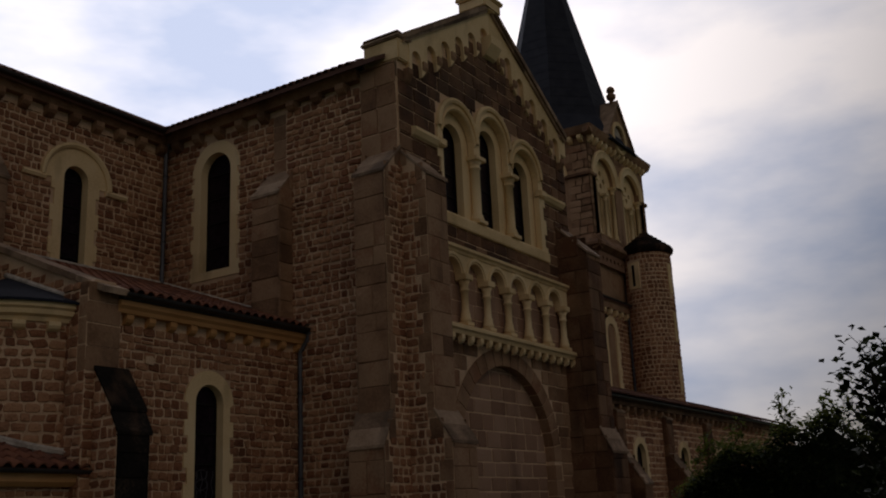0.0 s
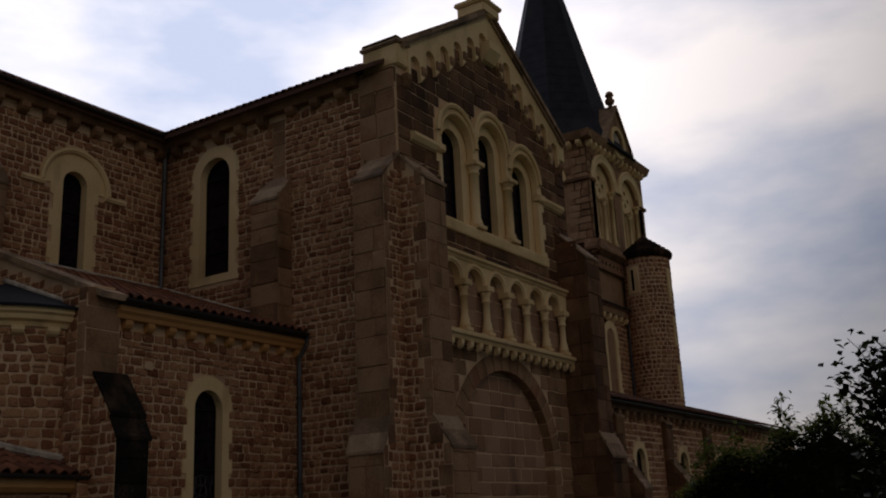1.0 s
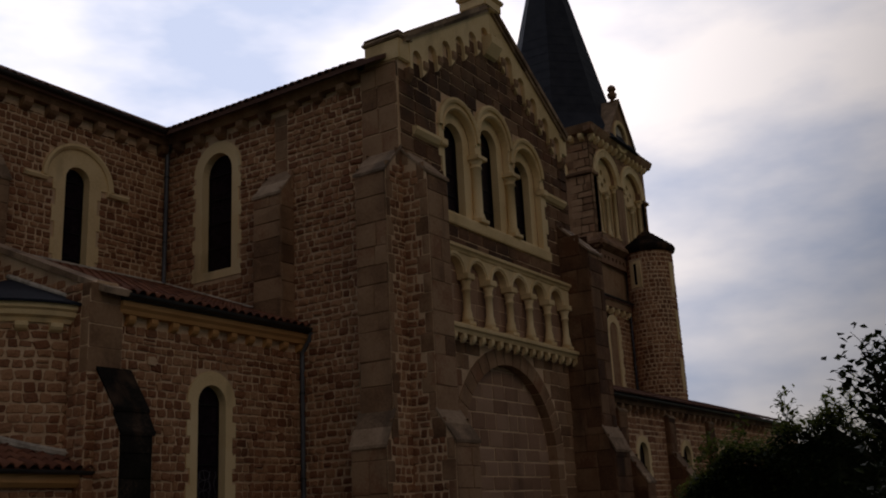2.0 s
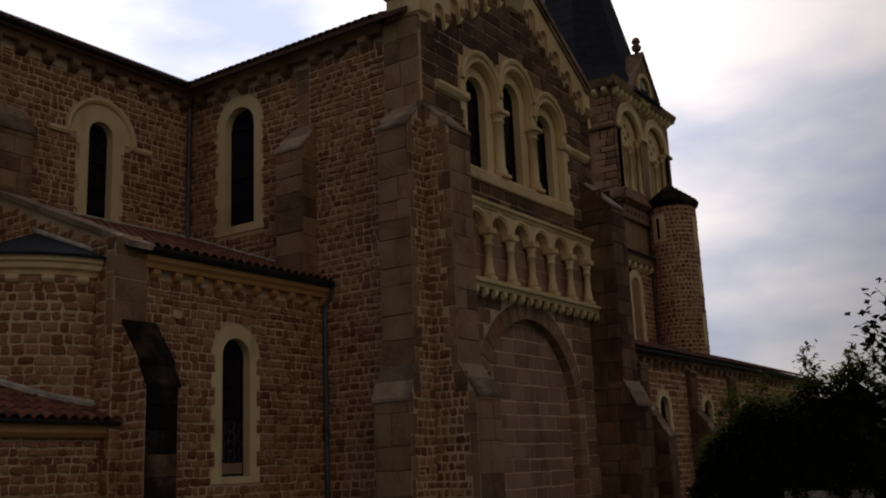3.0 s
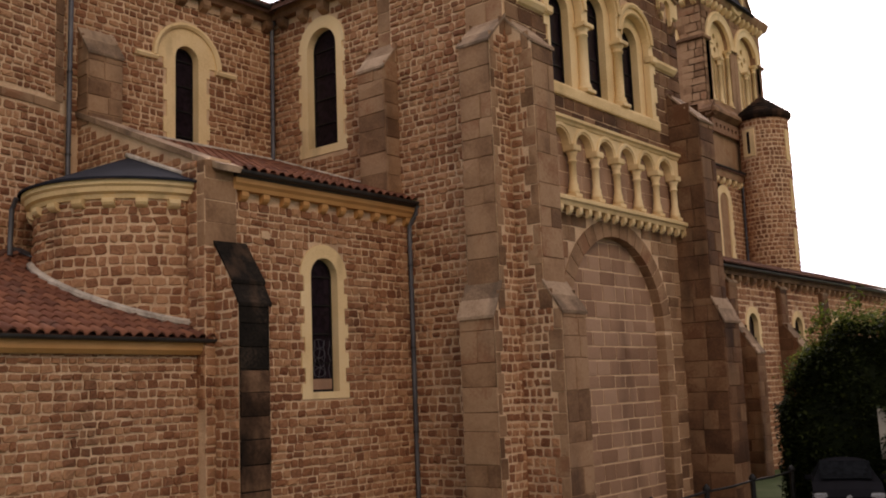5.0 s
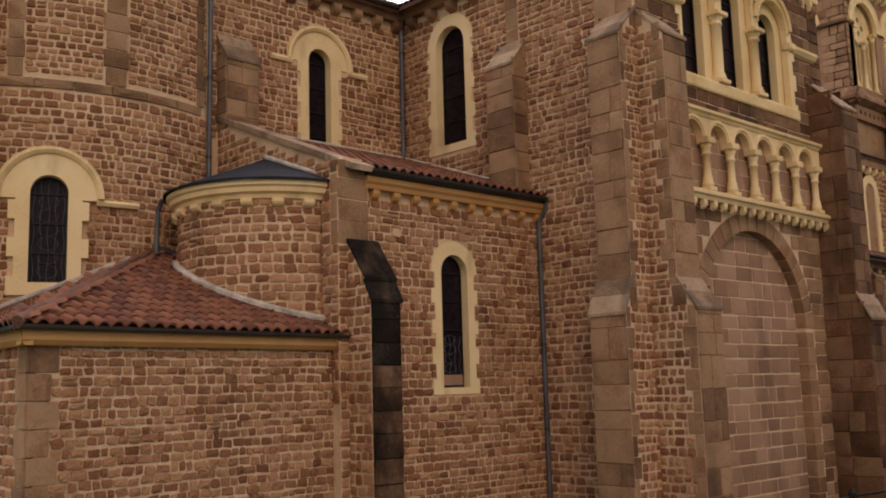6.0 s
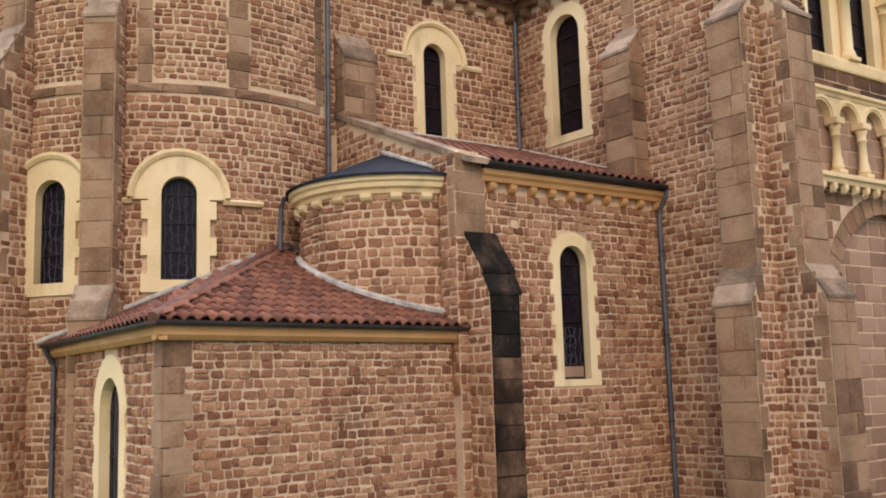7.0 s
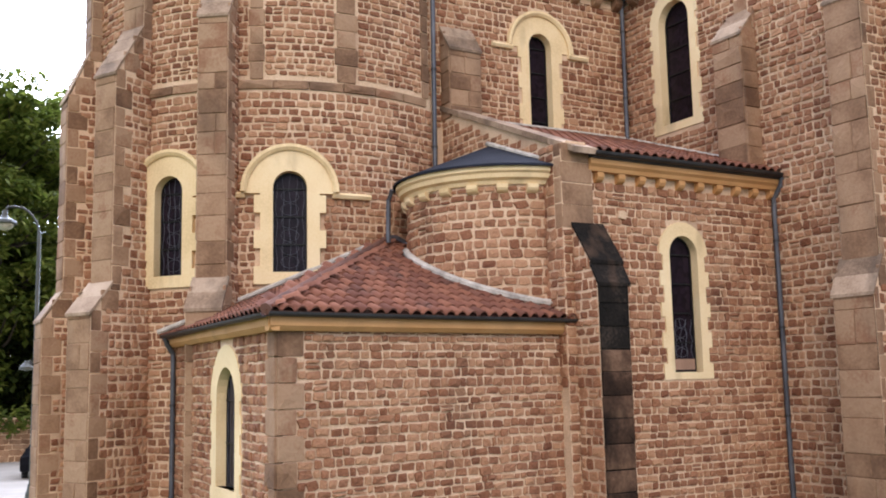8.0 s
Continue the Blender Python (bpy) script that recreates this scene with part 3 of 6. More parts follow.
def tile_rows(roof, a, b, c, d, material, across=0.2, along=0.36, cap=300, seed=3, name="tile", keep=None):
    """Roman tiles over the slope with its eave from a to b and its head from d to c: overlapping, rounded."""
    a, b, c, d = (Vector(p) for p in (a, b, c, d))
    rng = random.Random(seed)
    n = [(-0.5, 0.0), (-0.3, 0.005), (-0.2, 0.16), (-0.02, 0.26), (0.16, 0.26), (0.34, 0.16), (0.44, 0.02), (0.5, 0.0)]
    vs = [(x, -0.02, z + 0.1) for x, z in n] + [(x * 0.96, 1.16, z * 0.9) for x, z in n] + [(x, -0.02, z + 0.0) for x, z in n]
    fs = [(i, i + 1, i + 9, i + 8) for i in range(7)] + [(i, i + 16, i + 17, i + 1) for i in range(7)]
    key = ("tile", material.name)
    if key not in SHAPE_MESH:
        me = bpy.data.meshes.new(name)
        me.from_pydata(vs, [], fs)
        me.materials.append(material)
        for p in me.polygons:
            p.use_smooth = p.index < 7
        SHAPE_MESH[key] = me
    up_len = ((d - a).length + (c - b).length) / 2
    rows = max(1, int(up_len / along))
    count, verts, faces = 0, [], []
    ue = (b - a).normalized()
    up0 = ((d + c) / 2 - (a + b) / 2)
    nrm = ue.cross(up0).normalized()
    if nrm.z < 0:
        nrm = -nrm
    up = nrm.cross(ue).normalized()
    for r in range(rows):
        f = r / rows
        p0, p1 = a.lerp(d, f), b.lerp(c, f)
        q0, q1 = (p0 - a).dot(ue), (p1 - a).dot(ue)
        k0, k1 = math.ceil(q0 / across - 0.2), math.floor(q1 / across + 0.2)
        base = p0 - ue * q0
        for k in range(k0, k1):
            o = base + ue * (k + 0.5) * across
            if keep and not keep(o):
                continue
            m = Matrix((ue, up, nrm)).transposed().to_4x4()
            m.translation = o + nrm * 0.012 + nrm * rng.uniform(-0.004, 0.006)
            m = m @ Matrix.Diagonal((across * 1.02, up_len / rows, across * 1.15, 1)) @ Matrix.Rotation(rng.uniform(-0.02, 0.02), 4, "Z")
            if count < cap:
                ob = new(name, SHAPE_MESH[key])
                ob.matrix_basis = m
                ob.parent = roof
                count += 1
            else:
                o0 = len(verts)
                verts += [m @ Vector(v) for v in vs]
                faces += [tuple(o0 + i for i in q) for q in fs]
    if verts:
        mesh_part(name + "work", verts, faces, material, roof)["kind"] = "stuff"


def slab(name, pts, thick, material, parent=None, label=""):
    """A roof plane from its corners, with thickness."""
    bm = bmesh.new()
    vs = [bm.verts.new(p) for p in pts]
    f = bm.faces.new(vs)
    r = bmesh.ops.extrude_face_region(bm, geom=[f])
    for v in r["geom"]:
        if isinstance(v, bmesh.types.BMVert):
            v.co.z -= thick
    return part(name, bm, material, parent, label)


# ---- ground ----
G = 0.45
bm = bmesh.new()
N = 60
rings = []
for i in range(N + 1):
    row = []
    for j in range(N + 1):
        x = -900 + 1900 * i / N if 0 < i < N else (-2500 if i == 0 else 2500)
        y = -900 + 1900 * j / N if 0 < j < N else (-2500 if j == 0 else 2500)
        row.append(bm.verts.new((x, y, G)))
    rings.append(row)
for i in range(N):
    for j in range(N):
        bm.faces.new((rings[i][j], rings[i + 1][j], rings[i + 1][j + 1], rings[i][j + 1]))
ground = part("ground", bm, GRASS)
tagged(ground, "grass and earth ground round the church", "ground", kind="structure")
bm = bmesh.new()
box(bm, -30, 90, -12, 10.2, G - 0.1, G + 0.02)
road = part("road", bm, ASPHALT)
tagged(road, "grey asphalt street beside the church", "road", kind="structure")
bm = bmesh.new()
box(bm, -16, 9.5, 34, 56, G - 0.1, G + 0.03)
paving = part("pavement", bm, PAVE)
tagged(paving, "pale paved forecourt behind the church", "pavement", kind="structure")

# ---- sacristy: the low annexe ----
SC, SR, SL = (5.55, 15.15), (11.97, 15.9), (5.75, 22.2)
front = Plane(*SC, SR[0] - SC[0], SR[1] - SC[1])
FLEN = math.hypot(SR[0] - SC[0], SR[1] - SC[1])
side = Plane(*SL, SC[0] - SL[0], SC[1] - SL[1])
SLEN = math.hypot(SL[0] - SC[0], SL[1] - SC[1])
EAVE = 5.33
wall_sacristy_front = part("wall_sacristy_front", put(sheet([(0.12, 0), (FLEN, 0), (FLEN, 5.1), (0.12, 5.1)], (), 0.5), front), MORTAR)
tagged(wall_sacristy_front, "low annexe wall of brown coursed rubble with pale mortar", "wall", kind="structure")
SWIN = SLEN - 2.85
wall_sacristy_side = part("wall_sacristy_side", put(sheet([(0, 0), (SLEN - 0.12, 0), (SLEN - 0.12, 5.1), (0, 5.1)], [arch(SWIN, 2.3, 3.9, 0.64)], 0.5), side), MORTAR)
tagged(wall_sacristy_side, "annexe end wall of brown rubble with an arched window", "wall", kind="structure")
window("window_1", side, SWIN, 2.3, 3.9, 0.62, toothed(SWIN, 1.95, 3.9, 0.92, 1.02, 1.04, 0.34, stilt=1.0), "narrow round-headed window in yellow stone surround with iron bars", depth=0.2, came=0.17)
rng = random.Random(11)


def quoin_width(z):
    return 0.5 if int(z / 0.42) % 2 else 0.36


spots = list(lay(rng, 0, FLEN, 0, 5.05, (0.13, 0.19), (0.14, 0.34), limits=lambda z: (quoin_width(z), FLEN)))
stones(wall_sacristy_front, front, spots, RUBBLE, 0.036, "rough", (0.3, 6.5, 2.4, 5.1), seed=12)
stones(wall_sacristy_front, front, [(quoin_width(0.42 * k + 0.2) / 2, 0.42 * k + 0.21, quoin_width(0.42 * k + 0.2) - 0.012, 0.405) for k in range(12)], ASHLAR, 0.04, "dressed", (-1, 9, -1, 9), "quoin", seed=13)
spots = list(lay(rng, 0, SLEN, 0, 5.05, (0.13, 0.19), (0.14, 0.34), cuts=[arch_cut(SWIN, 1.95, 3.9, 1.04)], limits=lambda z: (0, SLEN - 0.86 + quoin_width(z))))
stones(wall_sacristy_side, side, spots, RUBBLE, 0.036, "rough", (1.5, 7, 2, 5.1), seed=14)
stones(wall_sacristy_side, side, [(SLEN - (0.86 - quoin_width(0.42 * k + 0.2)) / 2, 0.42 * k + 0.21, 0.86 - quoin_width(0.42 * k + 0.2) - 0.012, 0.405) for k in range(12)], ASHLAR, 0.04, "dressed", (-1, 9, -1, 9), "quoin", seed=15)

roof_sacristy = empty("roof_sacristy", "shallow hipped roof of rounded red clay tiles with pale flashing", "roof")
eC, eR, eL = Vector((5.25, 14.82, EAVE)), Vector((12.02, 15.62, EAVE)), Vector((5.5, 22.4, EAVE - 0.08))
APEX = Vector((10.25, 20.4, 7.45))
slab("roof_deck", [eC, eR, Vector((12.02, 18.5, 6.6)), APEX], 0.06, OLDTILE, roof_sacristy)
slab("roof_deck", [eL, eC, APEX, Vector((8.5, 22.4, 6.7))], 0.06, OLDTILE, roof_sacristy)


def on_front(o):
    return math.hypot(o.x - 12.0, o.y - 18.27) > 2.12 and (o.x - eC.x) * (APEX.y - eC.y) - (o.y - eC.y) * (APEX.x - eC.x) > -0.12


def on_side(o):
    return math.hypot(o.x - 9.6, o.y - 25.4) > 5.15 and (o.x - eC.x) * (APEX.y - eC.y) - (o.y - eC.y) * (APEX.x - eC.x) < 0.12


fu = (eR - eC).normalized()
fw = Vector((-fu.y, fu.x, 0))
rise_f = (APEX.z - EAVE) / (APEX - eC).dot(fw)
tile_rows(roof_sacristy, eC, eR, eR + fw * 5 + Vector((0, 0, 5 * rise_f)), eC + fw * 5 + Vector((0, 0, 5 * rise_f)), TILE, 0.25, 0.36, 300, 21, keep=on_front)
su = (eC - eL).normalized()
sw = Vector((-su.y, su.x, 0)).normalized()
rise_s = (APEX.z - EAVE) / (APEX - eC).dot(sw)
tile_rows(roof_sacristy, eL, eC, eC + sw * 5 + Vector((0, 0, 5 * rise_s)), eL + sw * 5 + Vector((0, 0, 5 * rise_s)), TILE, 0.25, 0.36, 200, 22, keep=on_side)
# hip: grey bedded tiles
bm = bmesh.new()
for k in range(15):
    p, q = eC.lerp(APEX, k / 15), eC.lerp(APEX, (k + 1.12) / 15)
    tube(bm, [p + Vector((0, 0, 0.04)), q + Vector((0, 0, 0.06))], [0.095, 0.075], 8)
part("hip_tiles", bm, OLDTILE, roof_sacristy, "weathered mortar-bedded hip tiles")


def roof_front_z(x, y):
    return EAVE + (Vector((x, y, 0)) - Vector((eC.x, eC.y, 0))).dot(fw) * rise_f


def roof_side_z(x, y):
    return EAVE + (Vector((x, y, 0)) - Vector((eC.x, eC.y, 0))).dot(sw) * rise_s


bm = bmesh.new()
pts = []
for i in range(13):
    a = radians(158 + 109 * i / 12)
    x, y = 12.0 + 2.16 * math.cos(a), 18.27 + 2.16 * math.sin(a)
    pts.append((x, y, roof_front_z(x, y) + 0.12))
pts.append((12.0, 15.7, roof_front_z(12.0, 15.7) + 0.12))
tube(bm, pts, 0.085, 8)
part("flashing", bm, LEAD, roof_sacristy, "pale flashing against the round wall")
bm = bmesh.new()
pts = []
for i in range(13):
    a = radians(216 + 55 * i / 12)
    x, y = 9.6 + 5.17 * math.cos(a), 25.4 + 5.17 * math.sin(a)
    z = min(roof_side_z(x, y), roof_front_z(x, y) if x > 9.9 else 99)
    pts.append((x, y, z + 0.1))
tube(bm, pts, 0.06, 8)
part("flashing", bm, LEAD, roof_sacristy, "pale flashing against the apse wall")
bm = bmesh.new()
for (xa, ya), (xb, yb) in (((11.5, 16.55), (11.98, 16.35)), ((11.66, 16.1), (12.0, 15.95))):
    prism(bm, [(xa, ya), (xb, yb), (xb + 0.03, yb - 0.42), (xa + 0.16, ya - 0.42)], 0.15, 0.175, lambda p, q, k: Vector((p, q, roof_front_z(p, q) + k)))
part("end_flashing", bm, LEAD, roof_sacristy, "dented pale lead sheets at the end of the tiles")
bm = bmesh.new()
prism(bm, [(10.05, 20.35), (10.3, 19.75), (10.5, 19.6), (10.42, 20.45)], 0.14, 0.165, lambda p, q, k: Vector((p, q, roof_front_z(p, q) + k)))
part("valley_sheet", bm, ZINC, roof_sacristy, "dark zinc sheet at the head of the roof")
cornice = empty("trim_sacristy_eave", "ochre painted eave board with dark gutter", "trim")
part("fascia", run(bmesh.new(), [(0.0, 5.04), (0.12, 5.04), (0.2, 5.12), (0.2, 5.27), (0.0, 5.27)], front, [-0.2, FLEN]), OCHRE, cornice)
part("fascia", run(bmesh.new(), [(0.0, 5.037), (0.12, 5.037), (0.197, 5.117), (0.197, 5.267), (0.0, 5.267)], side, [0, SLEN + 0.19]), OCHRE, cornice)
gutter(cornice, front, [-0.3, FLEN + 0.02], EAVE - 0.0, 0.29)
gutter(cornice, side, [0.1, SLEN + 0.3], EAVE - 0.02, 0.29)
drainpipe("grey zinc rainwater pipe at the annexe corner", [side.at(0.35, 5.25, 0.29), side.at(0.3, 5.1, 0.24), side.at(0.25, 4.9, 0.1), side.at(0.25, 4.7, 0.09), side.at(0.25, 0.05, 0.09)])

# ---- north chapel ----
YK = 15.775
chap = Plane(0, YK, 1, 0)
CW = (15.02, 4.25, 6.78, 0.4)
wall_chapel = part("wall_chapel", put(sheet([(11.97, 0), (17.99, 0), (17.99, 8.5), (11.97, 8.5)], [arch(*CW[:3], CW[3] + 0.02)], 0.5), chap), MORTAR)
tagged(wall_chapel, "chapel wall of brown coursed rubble with a narrow window", "wall", kind="structure")
window("window_2", chap, *CW, toothed(CW[0], 4.1, 6.78, 0.6, 0.7, 0.7, 0.33), "tall narrow round-headed window in toothed yellow surround", depth=0.2, panel=0.28)


def lancet_tooth(za, zb):
    if zb < 4.1 or za > 7.48:
        return None
    if za < 6.78:
        k = int(((za + zb) / 2 - 4.1) / 0.33)
        w = 0.7 if k % 2 == 0 else 0.6
    else:
        w = math.sqrt(max(0.49 - (za - 6.78) ** 2, 0))
    return (CW[0] - w, CW[0] + w)


rng = random.Random(31)
spots = list(lay(rng, 12.5, 17.98, 0, 8.2, (0.14, 0.2), (0.15, 0.36), cuts=[lancet_tooth]))
stones(wall_chapel, chap, spots, RUBBLE, 0.036, "rough", (12.6, 17, 2.5, 7.5), seed=32)
part("pale_stone", put(sheet([(13.24, 7.46), (13.45, 7.44), (13.47, 7.57), (13.4, 7.62), (13.25, 7.61)], (), 0.04, 0.055), chap), MORTAR, wall_chapel, "one pale whitish stone")
trim = empty("trim_chapel_cornice", "yellow-brown stone cornice on small corbels with dark gutter", "trim")
part("cornice", run(bmesh.new(), [(0, 8.38), (0.17, 8.38), (0.2, 8.46), (0.26, 8.52), (0.26, 8.62), (0, 8.62)], chap, [12.42, 17.99]), OCHRE, trim, "ochre moulded cornice")
corbel_row(trim, chap, [12.75 + 0.56 * i for i in range(10)], 8.16, 8.375, 0.15, 0.17, OCHRE)
part("eave_board", run(bmesh.new(), [(-0.12, 8.625), (0.3, 8.625), (0.33, 8.69), (-0.12, 8.78)], chap, [12.42, 17.99]), GUTTER, trim)
gutter(trim, chap, [12.42, 18.1], 8.74, 0.37, 0.085)
drainpipe("zinc rainwater pipe in the corner of chapel and transept", [(17.9, YK - 0.36, 8.66), (17.88, YK - 0.3, 8.45), (17.85, YK - 0.11, 8.2), (17.85, YK - 0.1, 8.0), (17.85, YK - 0.1, 0.05)], 0.06)
roof_chapel = empty("roof_chapel", "lean-to roof of dark red clay tiles over the chapel", "roof")
slab("roof_deck", [(12.2, YK - 0.32, 8.74), (18.05, YK - 0.32, 8.74), (18.05, 20.75, 10.62), (12.2, 20.75, 10.62)], 0.08, OLDTILE, roof_chapel)
tile_rows(roof_chapel, (12.42, YK - 0.33, 8.76), (18.0, YK - 0.33, 8.76), (18.0, 20.74, 10.66), (12.42, 20.74, 10.66), TILE, 0.25, 0.38, 300, 34)
part("flashing", tube(bmesh.new(), [(12.4, 20.7, 10.74), (17.95, 20.7, 10.74)], 0.06, 8), LEAD, roof_chapel)
part("flashing", tube(bmesh.new(), [(17.94, 20.7, 10.74), (17.94, YK - 0.35, 8.84)], 0.06, 8), LEAD, roof_chapel, "pale flashing along the transept wall")

# end wall of the chapel roof with its sloping coping
endw = Plane(11.97, 20.76, 0, -1)
wall_chapel_end = part("wall_chapel_end", put(sheet([(0, 0), (5.0, 0), (5.0, 8.8), (0, 10.85)], (), 0.45), endw), MORTAR)
tagged(wall_chapel_end, "raking rubble end wall above the small apse roof", "wall", kind="structure")
spots = list(lay(random.Random(36), 0, 5.0, 7.0, 10.8, (0.15, 0.21), (0.17, 0.36), keep=lambda u, z: z < 10.68 - u * 0.41))
stones(wall_chapel_end, endw, spots, RUBBLE, 0.02, seed=37)
bm = bmesh.new()
for k in range(6):
    f0, f1 = 5.4 * k / 6, 5.4 * (k + 1) / 6 - 0.015
    prism(bm, [(f0, 10.87 - 0.41 * f0), (f1, 10.87 - 0.41 * f1), (f1, 11.0 - 0.41 * f1), (f0, 11.0 - 0.41 * f0)], -0.52, 0.08, lambda p, q, s: endw.at(p, q, s))
coping = part("coping", bm, LICHEN, wall_chapel_end, "weathered sloping stone coping")

# corner pier and its blackened buttress
pier = Plane(11.72, YK - 0.16, 1, 0)
corner_pier = part("corner_pier", put(sheet([(0, 0), (0.78, 0), (0.78, 8.75), (0.62, 8.95), (0.16, 8.95), (0, 8.75)], (), 0.75), pier), MORTAR)
tagged(corner_pier, "dressed sandstone corner pier of the chapel", "pier", kind="structure")
stones(corner_pier, pier, list(lay(random.Random(38), 0, 0.78, 7.15, 8.9, (0.38, 0.55), (0.5, 0.9), joint=0.016)), ASHLAR, 0.014, "dressed", (-1, 9, 0, 9), "quoin", seed=39)
stones(corner_pier, pier, list(lay(random.Random(44), 0, 0.78, 0.4, 7.13, (0.15, 0.22), (0.16, 0.34))), RUBBLE, 0.03, seed=44)
pier_side = Plane(11.72, YK + 0.59, 0, -1)
stones(corner_pier, pier_side, list(lay(random.Random(40), 0, 0.75, 4.0, 8.9, (0.16, 0.24), (0.18, 0.36), limits=lambda z: (0, 0.5 if z > 7.15 else 0.75))), RUBBLE, 0.03, seed=41)
stones(corner_pier, pier_side, list(lay(random.Random(42), 0.5, 0.75, 7.15, 8.9, (0.38, 0.6), (0.2, 0.4))), ASHLAR, 0.014, "dressed", seed=42)
black = Plane(11.95, YK - 0.16, 1, 0)
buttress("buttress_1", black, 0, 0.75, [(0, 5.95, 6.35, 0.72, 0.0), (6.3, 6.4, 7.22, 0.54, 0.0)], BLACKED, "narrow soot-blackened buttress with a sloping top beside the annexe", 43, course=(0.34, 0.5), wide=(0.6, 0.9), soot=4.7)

# ---- small round apse of the chapel ----
DR = Drum(12.0, 18.27, 2.1, 130)
DU = DR.u_of(272)
wall_small_apse = part("wall_small_apse", put(sheet([(0, 4.6), (DU, 4.6), (DU, 8.35), (0, 8.35)], (), 0.4, 0.0, 0.2), DR), MORTAR)
tagged(wall_small_apse, "round chapel apse of pale brown coursed rubble", "wall", kind="structure")
rng = random.Random(45)
spots = list(lay(rng, 0, DU, 4.8, 8.1, (0.17, 0.24), (0.2, 0.38), joint=0.045))
stones(wall_small_apse, DR, spots, RUBBLE, 0.036, "rough", (1, 9, 5.2, 8.3), seed=46)
trim = empty("trim_small_apse_cornice", "yellow moulded stone cornice on small corbels round the small apse", "trim")
part("cornice", run(bmesh.new(), [(-0.1, 8.12), (0.06, 8.12), (0.09, 8.2), (0.18, 8.24), (0.2, 8.33), (0.26, 8.37), (0.26, 8.46), (-0.1, 8.46)], DR, steps_of(0, DU, 0.12)), YELLOW, trim)
corbel_row(trim, DR, [0.35 + 0.6 * i for i in range(9)], 7.94, 8.115, 0.14, 0.23, YELLOW)
roof_small_apse = empty("roof_small_apse", "low conical slate roof over the small apse", "roof")
bm = bmesh.new()
top = bm.verts.new((11.96, 18.6, 9.5))
ring = [bm.verts.new(DR.at(u, 8.5, 0.33)) for u in steps_of(-0.2, DU, 0.2)]
low = [bm.verts.new(DR.at(u, 8.45, 0.33)) for u in steps_of(-0.2, DU, 0.2)]
for i in range(len(ring) - 1):
    bm.faces.new((ring[i], ring[i + 1], top))
    bm.faces.new((ring[i], ring[i + 1], low[i + 1], low[i]))
part("slate_cone", bm, SLATE, roof_small_apse)
part("flashing", tube(bmesh.new(), [(11.9, 18.6, 9.54), (11.9, 16.0, 8.56)], 0.06, 8), LEAD, roof_small_apse, "pale flashing up the end wall")
drainpipe("short zinc pipe from the small apse gutter down to the tiles", [DR.at(0.95, 8.42, 0.34), DR.at(0.85, 8.2, 0.42), DR.at(0.85, 7.5, 0.44), DR.at(0.85, 7.25, 0.44)], 0.055, False)

# ---- choir ----
YC = 20.76
choir = Plane(0, YC, 1, 0)
KW = (15.02, 10.3, 13.0, 0.36)
wall_choir = part("wall_choir", put(sheet([(11.0, 0), (17.99, 0), (17.99, 14.9), (11.0, 14.9)], [arch(*KW[:3], KW[3] + 0.02)], 0.6), choir), MORTAR)
tagged(wall_choir, "high choir wall of brown rubble with a hooded window", "wall", kind="structure")
KOUT = toothed(KW[0], 10.1, 12.9, 0.62, 0.72, 1.0, 0.42)
window("window_3", choir, *KW, KOUT, "round-headed choir window with broad yellow arch and hood", depth=0.24, hood=(0.93, 1.06, 12.9, (0.5, 0.5)))
rng = random.Random(51)
spots = list(lay(rng, 11.7, 17.98, 10.4, 14.5, (0.15, 0.215), (0.16, 0.36), cuts=[arch_cut(KW[0], 12.9, 12.9, 1.04), box_cut(KW[0] - 0.7, KW[0] + 0.7, 9, 12.9)], joint=0.044))
stones(wall_choir, choir, spots, RUBBLE, 0.036, "rough", (12, 18, 10.4, 13.4), seed=52)
trim = empty("trim_choir_cornice", "brown stone cornice on corbels under the choir eave", "trim")
part("cornice", run(bmesh.new(), [(0, 14.72), (0.2, 14.72), (0.26, 14.86), (0.3, 14.98), (0, 14.98)], choir, [10.5, 17.99]), ASHLAR, trim)
corbel_row(trim, choir, [11.2 + 0.72 * i for i in range(10)], 14.42, 14.715, 0.24, 0.24, ASHLAR)
part("eave_board", run(bmesh.new(), [(0, 14.985), (0.36, 14.985), (0.4, 15.02), (0, 15.2)], choir, [10.5, 17.99]), GUTTER, trim)
gutter(trim, choir, [10.5, 17.8], 15.03, 0.46)
roof_choir = empty("roof_choir", "pitched roof of dark tiles over choir and nave", "roof")
slab("roof_plane", [(9.6, YC - 0.4, 15.0), (47.6, YC - 0.4, 15.0), (47.6, 25.4, 17.9), (9.6, 25.4, 17.9)], 0.12, OLDTILE, roof_choir)
slab("roof_plane", [(9.6, 30.5, 15.06), (47.6, 30.5, 15.06), (47.6, 25.4, 17.9), (9.6, 25.4, 17.9)], 0.12, OLDTILE, roof_choir)
tile_rows(roof_choir, (10, YC - 0.46, 15.0), (17.7, YC - 0.46, 15.0), (17.7, YC + 0.3, 15.42), (10, YC + 0.3, 15.42), OLDTILE, 0.22, 0.4, 60, 54)
buttress("buttress_2", choir, 11.95, 12.85, [(10.6, 12.35, 13.05, 0.45, 0.0)], ASHLAR, "short dressed stone buttress between choir and main apse", 55, course=(0.3, 0.46))
drainpipe("zinc rainwater pipe between main apse and choir", [(11.6, YC - 0.5, 15.0), (11.62, YC - 0.25, 14.6), (11.66, YC - 0.12, 8.7)], 0.06)
drainpipe("zinc rainwater pipe in the corner of choir and transept", [(17.85, YC - 0.35, 15.0), (17.85, YC - 0.12, 14.6), (17.85, YC - 0.1, 10.75)], 0.06)

